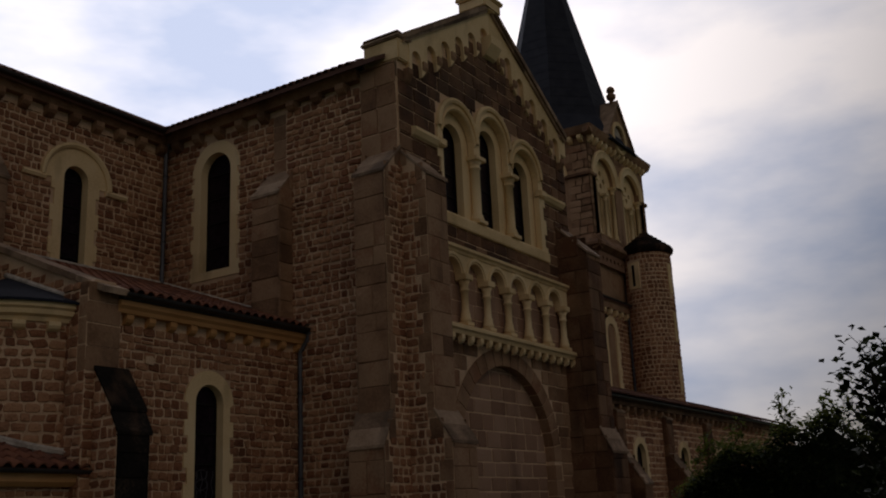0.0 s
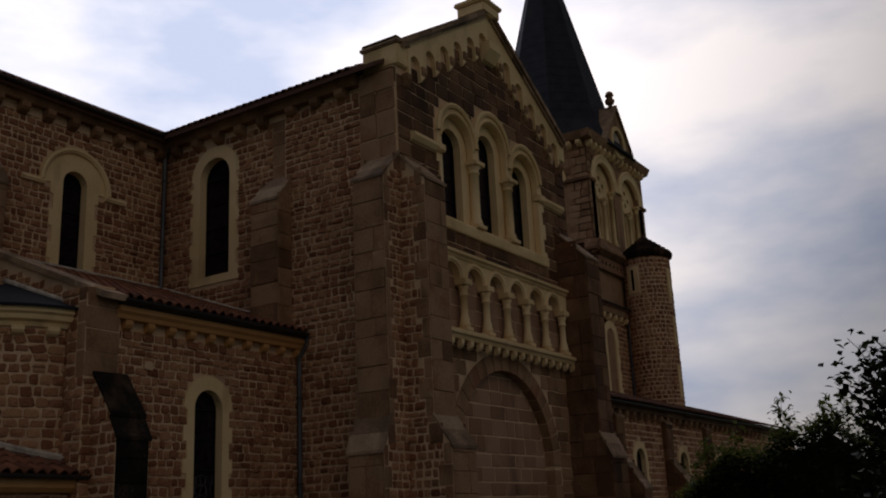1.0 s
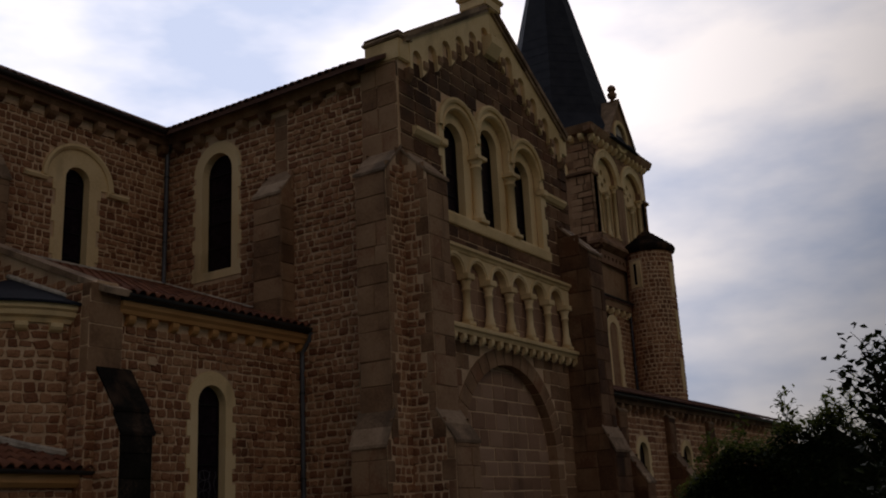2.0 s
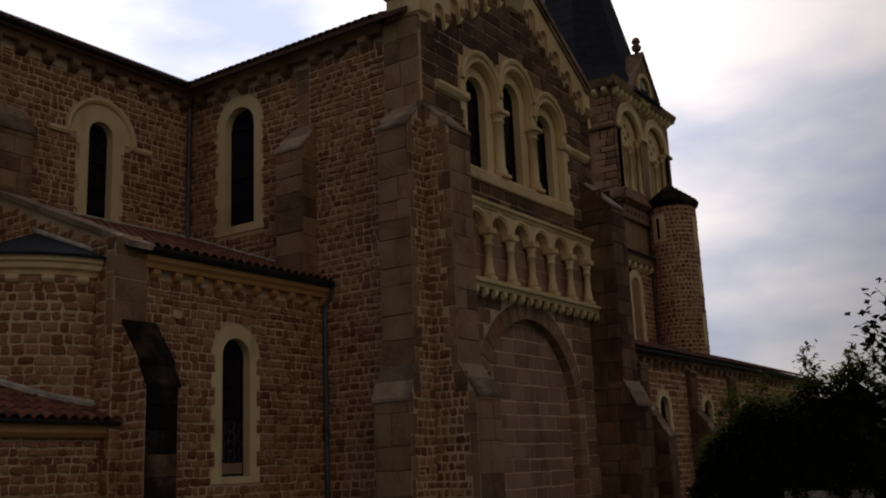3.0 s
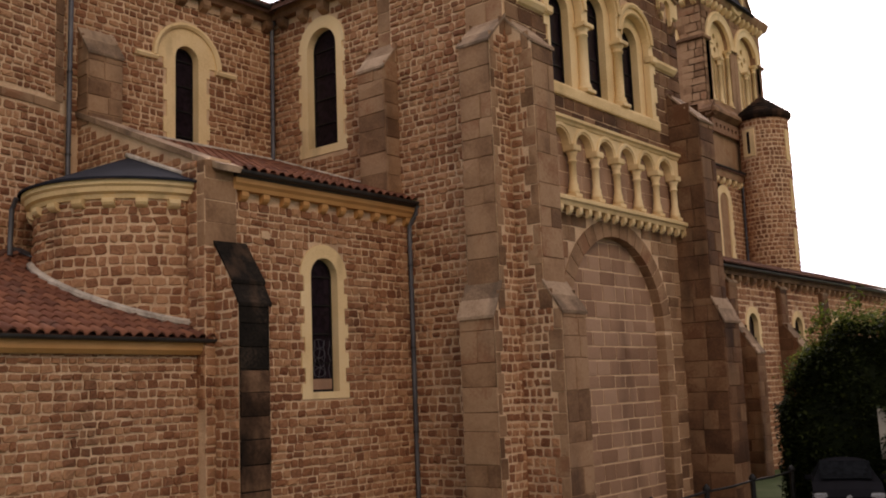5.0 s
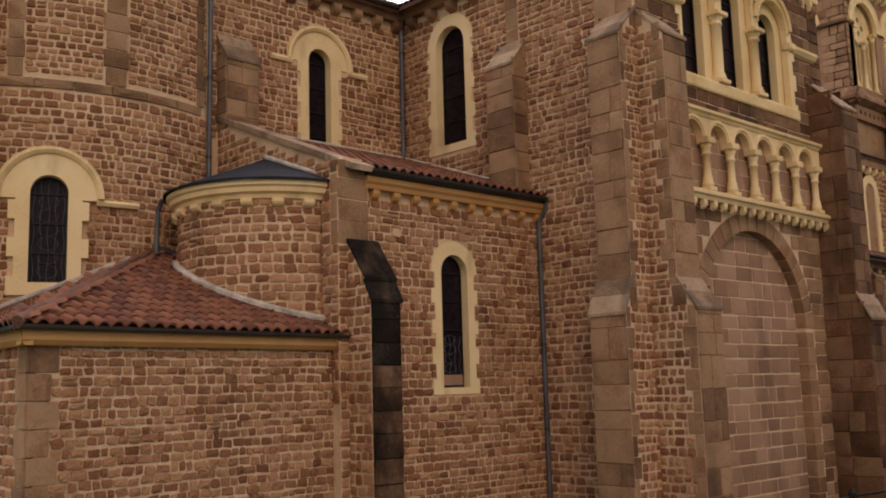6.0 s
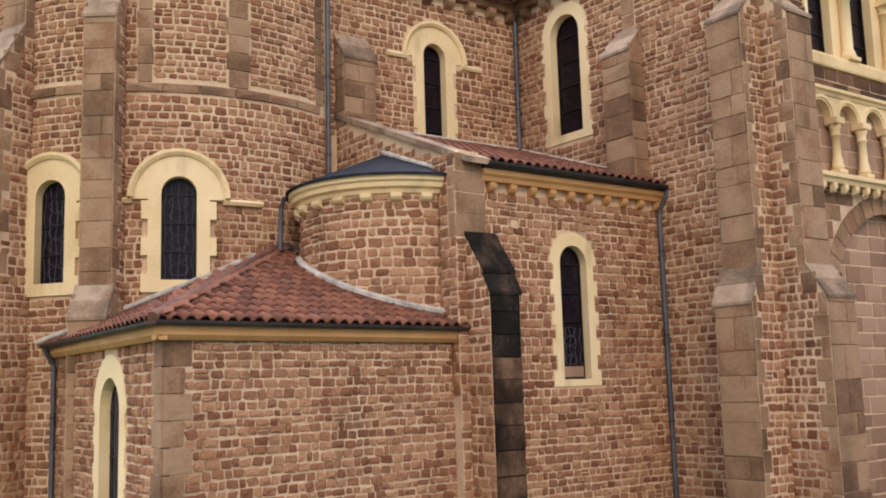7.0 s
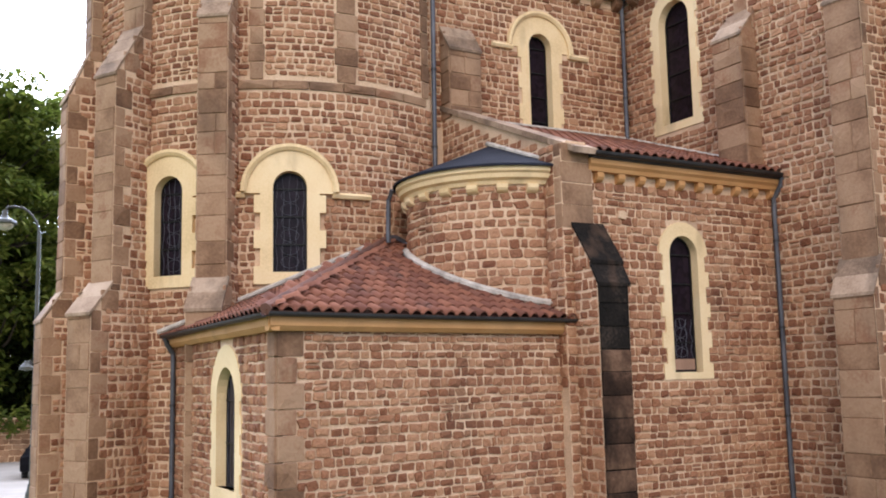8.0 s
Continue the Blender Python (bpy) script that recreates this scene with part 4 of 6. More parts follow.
# ---- main apse ----
AP = Drum(9.6, 25.4, 5.12, 175)
AU0, AU1 = 0.0, AP.u_of(293)
W1, W2 = AP.u_of(218.5), AP.u_of(250.2)
wall_apse = part("wall_apse", put(sheet([(AU0, 0), (AU1, 0), (AU1, 15), (AU0, 15)], [arch(W1, 6.65, 8.56, 0.4), arch(W2, 6.65, 8.56, 0.4)], 0.6, 0.0, 0.22), AP), MORTAR)
tagged(wall_apse, "tall round main apse of pale brown rubble", "wall", kind="structure")
for nm, wu in (("window_4", W1), ("window_5", W2)):
    window(nm, AP, wu, 6.65, 8.56, 0.38, toothed(wu, 6.38, 8.42, 0.66, 0.8, 1.04, 0.4), "round-headed apse window with leaded glass and broad yellow arch", depth=0.2, proud=0.06, hood=(0.96, 1.1, 8.45, (0.0, 0.75)), came=0.15)
rng = random.Random(61)


STRIPS = [AP.u_of(g) for g in (206.5, 241.8, 265.0, 290.5)]
cuts = [arch_cut(w, 8.42, 8.42, 1.06) for w in (W1, W2)] + [box_cut(w - 0.76, w + 0.76, 6.38, 8.42) for w in (W1, W2)]
cuts += [box_cut(AU0 - 1, AU1 + 1, 10.84, 11.06)]
cuts += [box_cut(s - h, s + h, 11.0, 15) for s, h in zip(STRIPS, (0.15, 0.18, 0.28, 0.14))]
spots = list(lay(rng, AU0, AU1, 0, 14.9, (0.14, 0.2), (0.15, 0.36), cuts=cuts, joint=0.044))
stones(wall_apse, AP, spots, RUBBLE, 0.036, "rough", (AP.u_of(236), AP.u_of(290), 7.6, 12), seed=62)
for s, h in zip(STRIPS, (0.15, 0.18, 0.28, 0.14)):
    stones(wall_apse, AP, [(s, 11.08 + 0.42 * k + 0.2, 2 * h * (1.0 if k % 2 else 0.8), 0.4) for k in range(9)], ASHLAR, 0.04, "dressed", (-9, 99, 0, 99), "pilaster_block", seed=63)
stones(wall_apse, AP, [(AU0 + 0.35 + 0.8 * k, 10.95, 0.785, 0.2) for k in range(13)], ASHLAR, 0.06, "dressed", (-9, 99, 0, 99), "string_course_block", seed=64)
for nm, ang, sd, low, high in (("buttress_3", 233.2, 65, 1.15, 0.72), ("buttress_4", 208.0, 67, 1.6, 1.05), ("buttress_15", 183.0, 69, 1.27, 0.82)):
    a = radians(ang)
    o = Vector((9.6 + 5.08 * math.cos(a), 25.4 + 5.08 * math.sin(a)))
    t = Vector((-math.sin(a), math.cos(a)))
    pl = Plane(o.x - t.x * 0.34, o.y - t.y * 0.34, t.x, t.y)
    upper = (12.35, 13.05) if sd == 65 else (11.2, 12.5)
    buttress(nm, pl, 0, 0.68, [(0, 5.75, 6.45, low, 0.04), (6.4, *upper, high, 0.0), (upper[1] - 0.05, 14.6, 14.9, 0.3, 0.0)], ASHLAR, "stepped dressed stone buttress against the main apse", sd, course=(0.36, 0.6), wide=(0.4, 0.8), flank=0.36)
roof_apse = empty("roof_apse", "conical slate roof of the main apse", "roof")
bm = bmesh.new()
lathe(bm, 9.6, 25.4, [(5.5, 15.1), (5.5, 15.2), (0.05, 18.2)], 32)
part("slate_cone", bm, SLATE, roof_apse)

# ---- transept, east side ----
YG, XG = 12.64, 27.0
east = Plane(18.0, YC, 0, -1)
EL = YC - YG
TW = (YC - 18.77, 10.8, 13.56, 0.56)
wall_transept_east = part("wall_transept_east", put(sheet([(0, 0), (EL - 0.03, 0), (EL - 0.03, 15.0), (0, 15.0)], [arch(*TW[:3], TW[3] + 0.02)], 0.6), east), MORTAR)
tagged(wall_transept_east, "tall transept side wall of dark brown rubble", "wall", kind="structure")
window("window_6", east, *TW, toothed(TW[0], 10.58, 13.56, 0.8, 0.92, 0.9, 0.4), "tall round-headed transept window in yellow surround", depth=0.24)
rng = random.Random(71)
cuts = [arch_cut(TW[0], 13.56, 13.56, 0.9), box_cut(TW[0] - 0.86, TW[0] + 0.86, 10.58, 13.56), lambda za, zb: (-1, 4.99) if zb < 8.7 else None]
spots = list(lay(rng, 0.02, 4.62, 8.6, 14.6, (0.15, 0.22), (0.17, 0.38), cuts=cuts, limits=lambda z: (0.02, 4.62 - (0.5 if z > 12.9 else 0.0)), joint=0.044))
stones(wall_transept_east, east, spots, RUBBLE, 0.038, "rough", (0, 2, 10, 14), seed=72)
stones(wall_transept_east, east, list(lay(rng, 4.1, 4.62, 12.9, 14.6, (0.4, 0.55), (0.4, 0.6), joint=0.018)), ASHLAR, 0.02, "dressed", (0, 9, 0, 99), "quoin", seed=73)
thick = part("wall_thickening", put(sheet([(4.62, 0), (EL - 0.02, 0), (EL - 0.02, 14.6), (4.62, 14.6)], (), 0.12, 0.11), east), MORTAR, wall_transept_east)
east2 = Plane(17.89, YC, 0, -1)
cuts = [box_cut(EL - 1.05, EL + 1, 0, 16)]
spots = list(lay(rng, 4.64, EL - 0.02, 0, 14.6, (0.15, 0.22), (0.17, 0.38), cuts=cuts, joint=0.044))
stones(wall_transept_east, east2, spots, RUBBLE, 0.038, "rough", (4.7, 7.2, 3, 10.0), cap=280, seed=74)
stones(wall_transept_east, east2, list(lay(rng, EL - 1.05, EL, 12.5, 15.0, (0.5, 0.7), (0.4, 0.7), joint=0.018)), ASHLAR, 0.03, "dressed", (0, 9, 0, 99), "quoin", seed=75)
trim = empty("trim_transept_cornice", "brown stone cornice on corbels under the transept eave", "trim")
part("cornice", run(bmesh.new(), [(0, 14.76), (0.22, 14.76), (0.28, 14.9), (0.32, 15.0), (0, 15.0)], east, [0, EL - 1.05]), ASHLAR, trim)
corbel_row(trim, east, [0.55 + 0.82 * i for i in range(5)], 14.46, 14.755, 0.24, 0.26, ASHLAR)
corbel_row(trim, east, [4.9 + 0.82 * i for i in range(3)], 14.46, 14.755, 0.3, 0.26, ASHLAR)
part("eave_board", run(bmesh.new(), [(0, 15.005), (0.34, 15.005), (0.4, 15.04), (0, 15.26)], east, [0, EL - 1.05]), GUTTER, trim)
roof_transept = empty("roof_transept", "pitched roof of dark tiles over the transept", "roof")
slab("roof_plane", [(17.49, YG + 0.3, 15.03), (17.49, YC + 2, 15.03), (22.5, YC + 5, 17.88), (22.5, YG + 0.3, 17.88)], 0.12, OLDTILE, roof_transept)
slab("nave_eave", [(47.6, YC - 0.42, 15.02), (51.3, YC - 0.42, 15.02), (51.3, YC, 15.3), (47.6, YC, 15.3)], 0.08, OLDTILE, roof_choir)
slab("roof_plane", [(27.4, YG + 0.3, 15.1), (27.4, YC + 2, 15.1), (22.5, YC + 5, 17.9), (22.5, YG + 0.3, 17.9)], 0.12, OLDTILE, roof_transept)
tile_rows(roof_transept, (17.5, YC - 0.2, 15.02), (17.5, YG + 1.05, 15.02), (18.3, YG + 1.05, 15.48), (18.3, YC - 0.2, 15.48), OLDTILE, 0.23, 0.42, 120, 76)
buttress("buttress_5", east, YC - 16.85, YC - 15.95, [(8.4, 12.2, 12.95, 0.6, 0.0)], ASHLAR, "dressed stone buttress with steep top on the transept wall", 77, course=(0.4, 0.65), wide=(0.5, 1.0))
buttress("buttress_6", east, YC - 13.52, YC - YG, [(0, 5.7, 6.45, 1.0, 0.04), (6.4, 12.0, 12.75, 0.68, 0.0)], ASHLAR, "tall stepped corner buttress of large sandstone blocks", 78, course=(0.4, 0.75), wide=(0.45, 1.0), flank=0.2)

# ---- transept gable ----
gab = Plane(0, YG, 1, 0)
GX, GZ = 22.5, 18.35
BLIND = (GX, 0.0, 5.55, 2.42)
TRI = ((20.62, 13.76), (22.45, 14.14), (24.28, 13.72))


def triple(r, z0, zc):
    """Outline of three arches over one opening, with the stubs between them ending at the height zc."""
    pts = [(TRI[0][0] - r, z0), (TRI[2][0] + r, z0)]
    for k, (c, q) in enumerate(reversed(TRI)):
        if k:
            pts.append((c + r, zc))
        pts += [(c + r * math.cos(math.pi * i / 16), q + r * math.sin(math.pi * i / 16)) for i in range(17)]
        if k < 2:
            pts.append((c - r, zc))
    return pts



outl = [(18, 0), (27, 0), (27, 15.5), (GX, GZ - 0.1), (18, 15.5)]
holes = [arch(GX, 0.02, 5.55, 2.42, 24)] + [triple(0.78, 11.5, 13.52)]
holes[0] = [(x, max(z, 0.15)) for x, z in holes[0]]
wall_gable = part("wall_gable", put(sheet(outl, holes, 0.62), gab), MORTAR)
tagged(wall_gable, "transept gable of large brown sandstone blocks with a blind arch", "wall", kind="structure")
infill = part("blind_arch_infill", put(sheet([(19.9, 0), (25.1, 0), (25.1, 8.2), (19.9, 8.2)], (), 0.3, -0.26), gab), MORTAR, wall_gable)
back = Plane(0, YG + 0.26, 1, 0)
rng = random.Random(81)


def in_blind(z, r=2.4):
    w = r if z < 5.55 else math.sqrt(max(r * r - (z - 5.55) ** 2, 0))
    return (GX - w, GX + w)


stones(wall_gable, back, list(lay(rng, 20, 25, 0, 7.9, (0.32, 0.44), (0.4, 0.85), limits=in_blind, joint=0.04)), GREYSTONE, 0.02, "dressed", (0, 99, 0, 99), "infill_block", 200, 82)
blind_cut = [lambda za, zb: in_blind(max(za, 0), 2.86)]
tri_cut = [arch_cut(c, s, s, 1.06) for c, s in TRI]
under_rake = lambda u, z: z < 17.5 - abs(u - GX) * 0.6
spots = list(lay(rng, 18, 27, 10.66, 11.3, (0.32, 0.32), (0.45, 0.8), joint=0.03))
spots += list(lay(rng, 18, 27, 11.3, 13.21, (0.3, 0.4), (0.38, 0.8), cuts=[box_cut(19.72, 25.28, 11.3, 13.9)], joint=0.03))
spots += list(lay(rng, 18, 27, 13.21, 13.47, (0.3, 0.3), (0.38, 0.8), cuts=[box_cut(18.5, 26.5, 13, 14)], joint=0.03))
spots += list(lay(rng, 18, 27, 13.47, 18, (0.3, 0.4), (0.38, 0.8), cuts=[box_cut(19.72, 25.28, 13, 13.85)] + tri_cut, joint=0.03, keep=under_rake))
stones(wall_gable, gab, spots, ASHLAR_DARK, 0.026, "dressed", (18, 27, 10, 18), "block", 280, 83)
spots = list(lay(rng, 18, 27, 0, 8.42, (0.3, 0.42), (0.38, 0.8), cuts=blind_cut, joint=0.03))
stones(wall_gable, gab, spots, ASHLAR, 0.026, "dressed", None, "block", 0, 84)
# ring of wedge stones
for k in range(19):
    a0, a1 = math.pi * k / 19 + 0.006, math.pi * (k + 1) / 19 - 0.006
    bm = sheet([(GX + r * math.cos(a), 5.55 + r * math.sin(a)) for r, a in ((2.41, a0), (2.41, a1), (2.85, a1), (2.85, a0))], (), 0.3, 0.02)
    part("voussoir", put(bm, gab), ASHLAR, wall_gable)
for k in range(13):
    z = 0.42 * k
    for sgn in (-1, 1):
        w = 0.44 if k % 2 else 0.36
        a, b = sorted((GX + sgn * 2.41, GX + sgn * (2.41 + w)))
        part("jamb_block", put(sheet([(a, z + 0.02), (b, z + 0.02), (b, z + 0.41), (a, z + 0.41)], (), 0.3, 0.02), gab), ASHLAR, wall_gable)
# triple window
tri = empty("window_7", "triple round-arched gable window in yellow stone with shafts", "window")
out = [(19.74, 11.34), (25.26, 11.34), (25.26, 13.9)]
for c, s in reversed(TRI):
    out += [(c + 0.98 * math.cos(math.pi * i / 16), s + 0.1 + 0.98 * math.sin(math.pi * i / 16)) for i in range(1, 16)]
out += [(19.74, 13.9)]
clean = []
for p in out:
    # drop the buried parts where neighbouring arches overlap
    if all(math.hypot(p[0] - c, p[1] - s - 0.1) > 0.975 for c, s in TRI):
        clean.append(p)
clean = [(19.6, 11.34), (25.4, 11.34), (25.4, 11.75), (25.26, 11.75), (25.26, 12.15), (25.4, 12.15), (25.4, 12.6), (25.26, 12.6), (25.26, 13.0), (25.4, 13.0)] + [p for p in clean if p[1] > 13.4] + [(19.6, 13.0), (19.74, 13.0), (19.74, 12.6), (19.6, 12.6), (19.6, 12.15), (19.74, 12.15), (19.74, 11.75), (19.6, 11.75)]
part("surround", put(sheet(clean, [triple(0.76, 11.62, 13.5)], 0.18, 0.05), gab), YELLOW, tri, "yellow dressed stone triple surround")
part("inner_order", put(sheet(triple(0.78, 11.5, 13.6), [arch(c, 11.75, s, 0.46) for c, s in TRI], 0.26, -0.16), gab), YELLOW, tri, "recessed inner arches")
for c, s in TRI:
    part("window_frame", put(sheet(arch(c, 11.74, s, 0.5), [arch(c, 11.8, s, 0.42)], 0.04, -0.37), gab), IRON, tri)
    part("pane", put(sheet(arch(c, 11.7, s, 0.5), (), 0.012, -0.43), gab), GLASS, tri, "dark leaded glass")
    for z in (12.3, 12.9, s):
        part("bar", put(sheet([(c - 0.48, z - 0.015), (c + 0.48, z - 0.015), (c + 0.48, z + 0.015), (c - 0.48, z + 0.015)], (), 0.03, -0.39), gab), IRON, tri)
    bm = bmesh.new()
    for ra, rb, d in ((0.86, 1.0, 0.14), (0.77, 0.83, 0.1)):
        ring = []
        for i in range(25):
            a = math.pi * i / 24
            ring.append([bm.verts.new(gab.at(c + r * math.cos(a), s + 0.1 * (ra > 0.8) + r * math.sin(a), dd)) for r, dd in ((ra, 0.0), (ra, d - 0.03), ((ra + rb) / 2, d), (rb, d - 0.03), (rb, 0.0))])
        for p, q in zip(ring, ring[1:]):
            for i in range(4):
                bm.faces.new((p[i], p[i + 1], q[i + 1], q[i]))
    part("hood_mould", bm, YELLOW, tri, "moulded yellow stone arch")


def shaft(parent, x, y, z0, z1, r=0.1, capital=0.3, base=0.22, material=YELLOW):
    """A colonnette: moulded base, shaft and flared capital with a square slab."""
    col = part("shaft", lathe(bmesh.new(), x, y, [(r * 1.5, z0), (r * 1.5, z0 + base * 0.3), (r * 1.25, z0 + base * 0.5), (r * 1.32, z0 + base * 0.7), (r, z0 + base), (r * 0.96, z1 - capital), (r * 1.28, z1 - capital + 0.015), (r * 1.28, z1 - capital + 0.05), (r * 1.04, z1 - capital + 0.065), (r * 1.15, z1 - capital * 0.62), (r * 1.6, z1 - capital * 0.36)], 14), material, parent)
    for p in col.data.polygons:
        p.use_smooth = True
    part("capital_slab", box(bmesh.new(), x - r * 1.85, x + r * 1.85, y - r * 1.85, y + r * 1.6, z1 - capital * 0.36, z1, 0.015), material, col)
    part("plinth", box(bmesh.new(), x - r * 1.65, x + r * 1.65, y - r * 1.65, y + r * 1.5, z0 - 0.1, z0, 0.012), material, col)
    return col


for x in (21.53, 23.37):
    shaft(tri, x, YG + 0.05, 11.72, 13.5, 0.13, 0.34, 0.2)
for x in (19.72, 25.18):
    part("impost", box(bmesh.new(), x - 0.17, x + 0.17, YG - 0.17, YG + 0.1, 13.27, 13.48, 0.03), YELLOW, tri)
part("sill", run(bmesh.new(), [(-0.15, 11.3), (0.07, 11.3), (0.09, 11.34), (0.09, 11.56), (0.06, 11.61), (-0.15, 11.66)], gab, [19.59, 25.41]), YELLOW, tri)
string = empty("trim_gable_strings", "yellow moulded string courses across the gable", "trim")
for a, b in ((18.5, 19.74), (25.26, 26.6)):
    part("string_course", run(bmesh.new(), [(0, 13.21), (0.08, 13.25), (0.16, 13.35), (0.16, 13.43), (0, 13.47)], gab, [a, b]), YELLOW, string)
# blind arcade
arc = empty("blind_arcade", "blind arcade of small yellow columns and arches", "arcade")
front_y = Plane(0, YG - 0.22, 1, 0)
edge = []
for k in range(-3, 3):
    c = GX + 1.085 * (k + 0.5)
    edge += [(c + 0.38 * math.cos(math.pi - math.pi * i / 14), 10.0 + 0.38 * math.sin(math.pi - math.pi * i / 14)) for i in range(15)]
outline = [(18.85, 10.0)] + edge + [(26.15, 10.0), (26.15, 10.52), (18.85, 10.52)]
part("arch_wall", put(sheet(outline, (), 0.24, 0.0), front_y), YELLOW, arc, "yellow stone arch wall")
for k in range(-3, 3):
    c = GX + 1.085 * (k + 0.5)
    bm = bmesh.new()
    ring = []
    for i in range(17):
        a = math.pi * i / 16
        ring.append([bm.verts.new(front_y.at(c + r * math.cos(a), 10.0 + r * math.sin(a), dd)) for r, dd in ((0.41, 0.0), (0.43, 0.035), (0.5, 0.035), (0.52, 0.0))])
    for p, q in zip(ring, ring[1:]):
        for i in range(3):
            bm.faces.new((p[i], p[i + 1], q[i + 1], q[i]))
    part("arch_roll", bm, YELLOW, arc)
for k in range(-3, 4):
    shaft(arc, GX + 1.085 * k, YG - 0.17, 8.8, 10.01, 0.095, 0.44, 0.3)
part("arcade_cornice", run(bmesh.new(), [(0, 10.5), (0.03, 10.5), (0.06, 10.56), (0.12, 10.6), (0.12, 10.67), (0.03, 10.72), (-0.22, 10.75), (-0.22, 10.5)], front_y, [18.8, 26.2]), YELLOW, arc)
part("arcade_ledge", run(bmesh.new(), [(-0.22, 8.44), (0.1, 8.44), (0.14, 8.52), (0.2, 8.56), (0.2, 8.64), (0.1, 8.69), (-0.22, 8.71)], front_y, [18.85, 26.15]), YELLOW, arc)
corbel_row(arc, front_y, [19.05 + 0.435 * i for i in range(17)], 8.22, 8.435, 0.12, 0.14, YELLOW, "dentil")
spots = list(lay(random.Random(85), 18.8, 26.2, 8.66, 10.7, (0.3, 0.4), (0.4, 0.7), joint=0.02))
stones(arc, gab, spots, GREYSTONE, 0.012, "dressed", None, "block", 0, 86)
# raking arched corbel table and coping
rake = empty("trim_gable_rake", "raking yellow stone band of small arches with coping", "trim")
SL2 = (GZ - 15.55) / 4.5
for sgn in (-1, 1):
    lowpts, toppts = [], []
    n = 6
    for k in range(n):
        cx = 0.3 + k * 0.7
        zc = 17.58 - cx * 0.6
        lowpts += [(cx - 0.24, zc - 0.32 - 0.1)] + [(cx - 0.2 * math.cos(math.pi * i / 10), zc + 0.2 * math.sin(math.pi * i / 10)) for i in range(11)] + [(cx + 0.2, zc - 0.42 - 0.12)]
    poly = [(0.0, 17.1)] + lowpts + [(4.12, 14.95), (4.12, 15.75), (0.0, 18.3)]
    bm = sheet([(GX + sgn * a, b) for a, b in poly], (), 0.2, 0.12)
    part("arch_band", put(bm, gab), YELLOW, rake, "yellow stone band cut with small arches")
    for k in range(n + 1):
        cx = -0.05 + k * 0.7
        zc = 17.58 - cx * 0.6
        bm = bmesh.new()
        prism(bm, [(0, zc - 0.2), (0.17, zc - 0.2), (0.17, zc - 0.34), (0.08, zc - 0.5), (0, zc - 0.56)], GX + sgn * cx - 0.1, GX + sgn * cx + 0.1, lambda p, q, s: gab.at(s, q, p))
        part("corbel", bm, ASHLAR, rake)
    bm = bmesh.new()
    for k in range(7):
        a, b = 0.1 + 4.3 * k / 7, 0.1 + 4.3 * (k + 1) / 7 - 0.012
        prism(bm, [(GX + sgn * a, GZ + 0.0 - a * SL2), (GX + sgn * b, GZ - b * SL2), (GX + sgn * b, GZ + 0.16 - b * SL2), (GX + sgn * a, GZ + 0.16 - a * SL2)], -0.65, 0.26, lambda p, q, s: gab.at(p, q, s))
        prism(bm, [(GX + sgn * a, GZ - 0.1 - a * SL2), (GX + sgn * b, GZ - 0.1 - b * SL2), (GX + sgn * b, GZ - b * SL2), (GX + sgn * a, GZ - a * SL2)], -0.6, 0.19, lambda p, q, s: gab.at(p, q, s))
    part("coping", bm, LICHEN, rake, "weathered stone coping")
bm = bmesh.new()
prism(bm, [(0, 17.35), (0.34, 17.35), (0.34, 17.1), (0.14, 16.8), (0, 16.75)], GX - 0.3, GX + 0.3, lambda p, q, s: gab.at(s, q, p))
part("apex_corbel", bm, YELLOW, rake)
bm = bmesh.new()
box(bm, GX - 0.46, GX + 0.46, YG - 0.3, YG + 0.6, GZ - 0.12, GZ + 0.2, 0.04)
box(bm, GX - 0.55, GX + 0.55, YG - 0.36, YG + 0.66, GZ + 0.2, GZ + 0.34, 0.04)
box(bm, GX - 0.27, GX + 0.3, YG - 0.15, YG + 0.4, GZ + 0.34, GZ + 0.75, 0.06)
part("apex_block", bm, YELLOW, rake, "weathered apex block")
for x0, x1 in ((17.95, 18.42), (26.58, 27.05)):
    bm = bmesh.new()
    box(bm, x0, x1, YG - 0.1, YG + 0.98, 15.05, 15.62, 0.03)
    part("kneeler", bm, YELLOW, rake, "yellow corner block of the gable")
    bm = bmesh.new()
    box(bm, x0 - 0.06, x1 + 0.06, YG - 0.16, YG + 1.04, 15.62, 15.72, 0.03)
    box(bm, x0 - 0.03, x1, YG - 0.12, YG + 1.0, 15.72, 15.82, 0.04)
    part("kneeler_cap", bm, LICHEN, rake)
buttress("buttress_7", gab, 18.0, 18.85, [(0, 5.75, 6.45, 1.15, 0.05), (6.4, 11.95, 12.65, 0.7, 0.0)], ASHLAR, "tall stepped gable buttress of large sandstone blocks", 87, course=(0.4, 0.7), wide=(0.4, 0.8), flank=0.28)
buttress("buttress_8", gab, 26.05, 27.0, [(0, 5.75, 6.45, 1.25, 0.05), (6.4, 11.6, 12.55, 0.95, 0.0)], ASHLAR_DARK, "tall stepped gable buttress of sandstone blocks in the darker colours", 88, course=(0.4, 0.7), wide=(0.4, 0.8))
west = Plane(27.0, YG, 0, 1)
wall_transept_west = part("wall_transept_west", put(sheet([(0, 0), (EL, 0), (EL, 15), (0, 15)], (), 0.6), west), ASHLAR)
tagged(wall_transept_west, "far side wall of the transept", "wall", kind="structure")

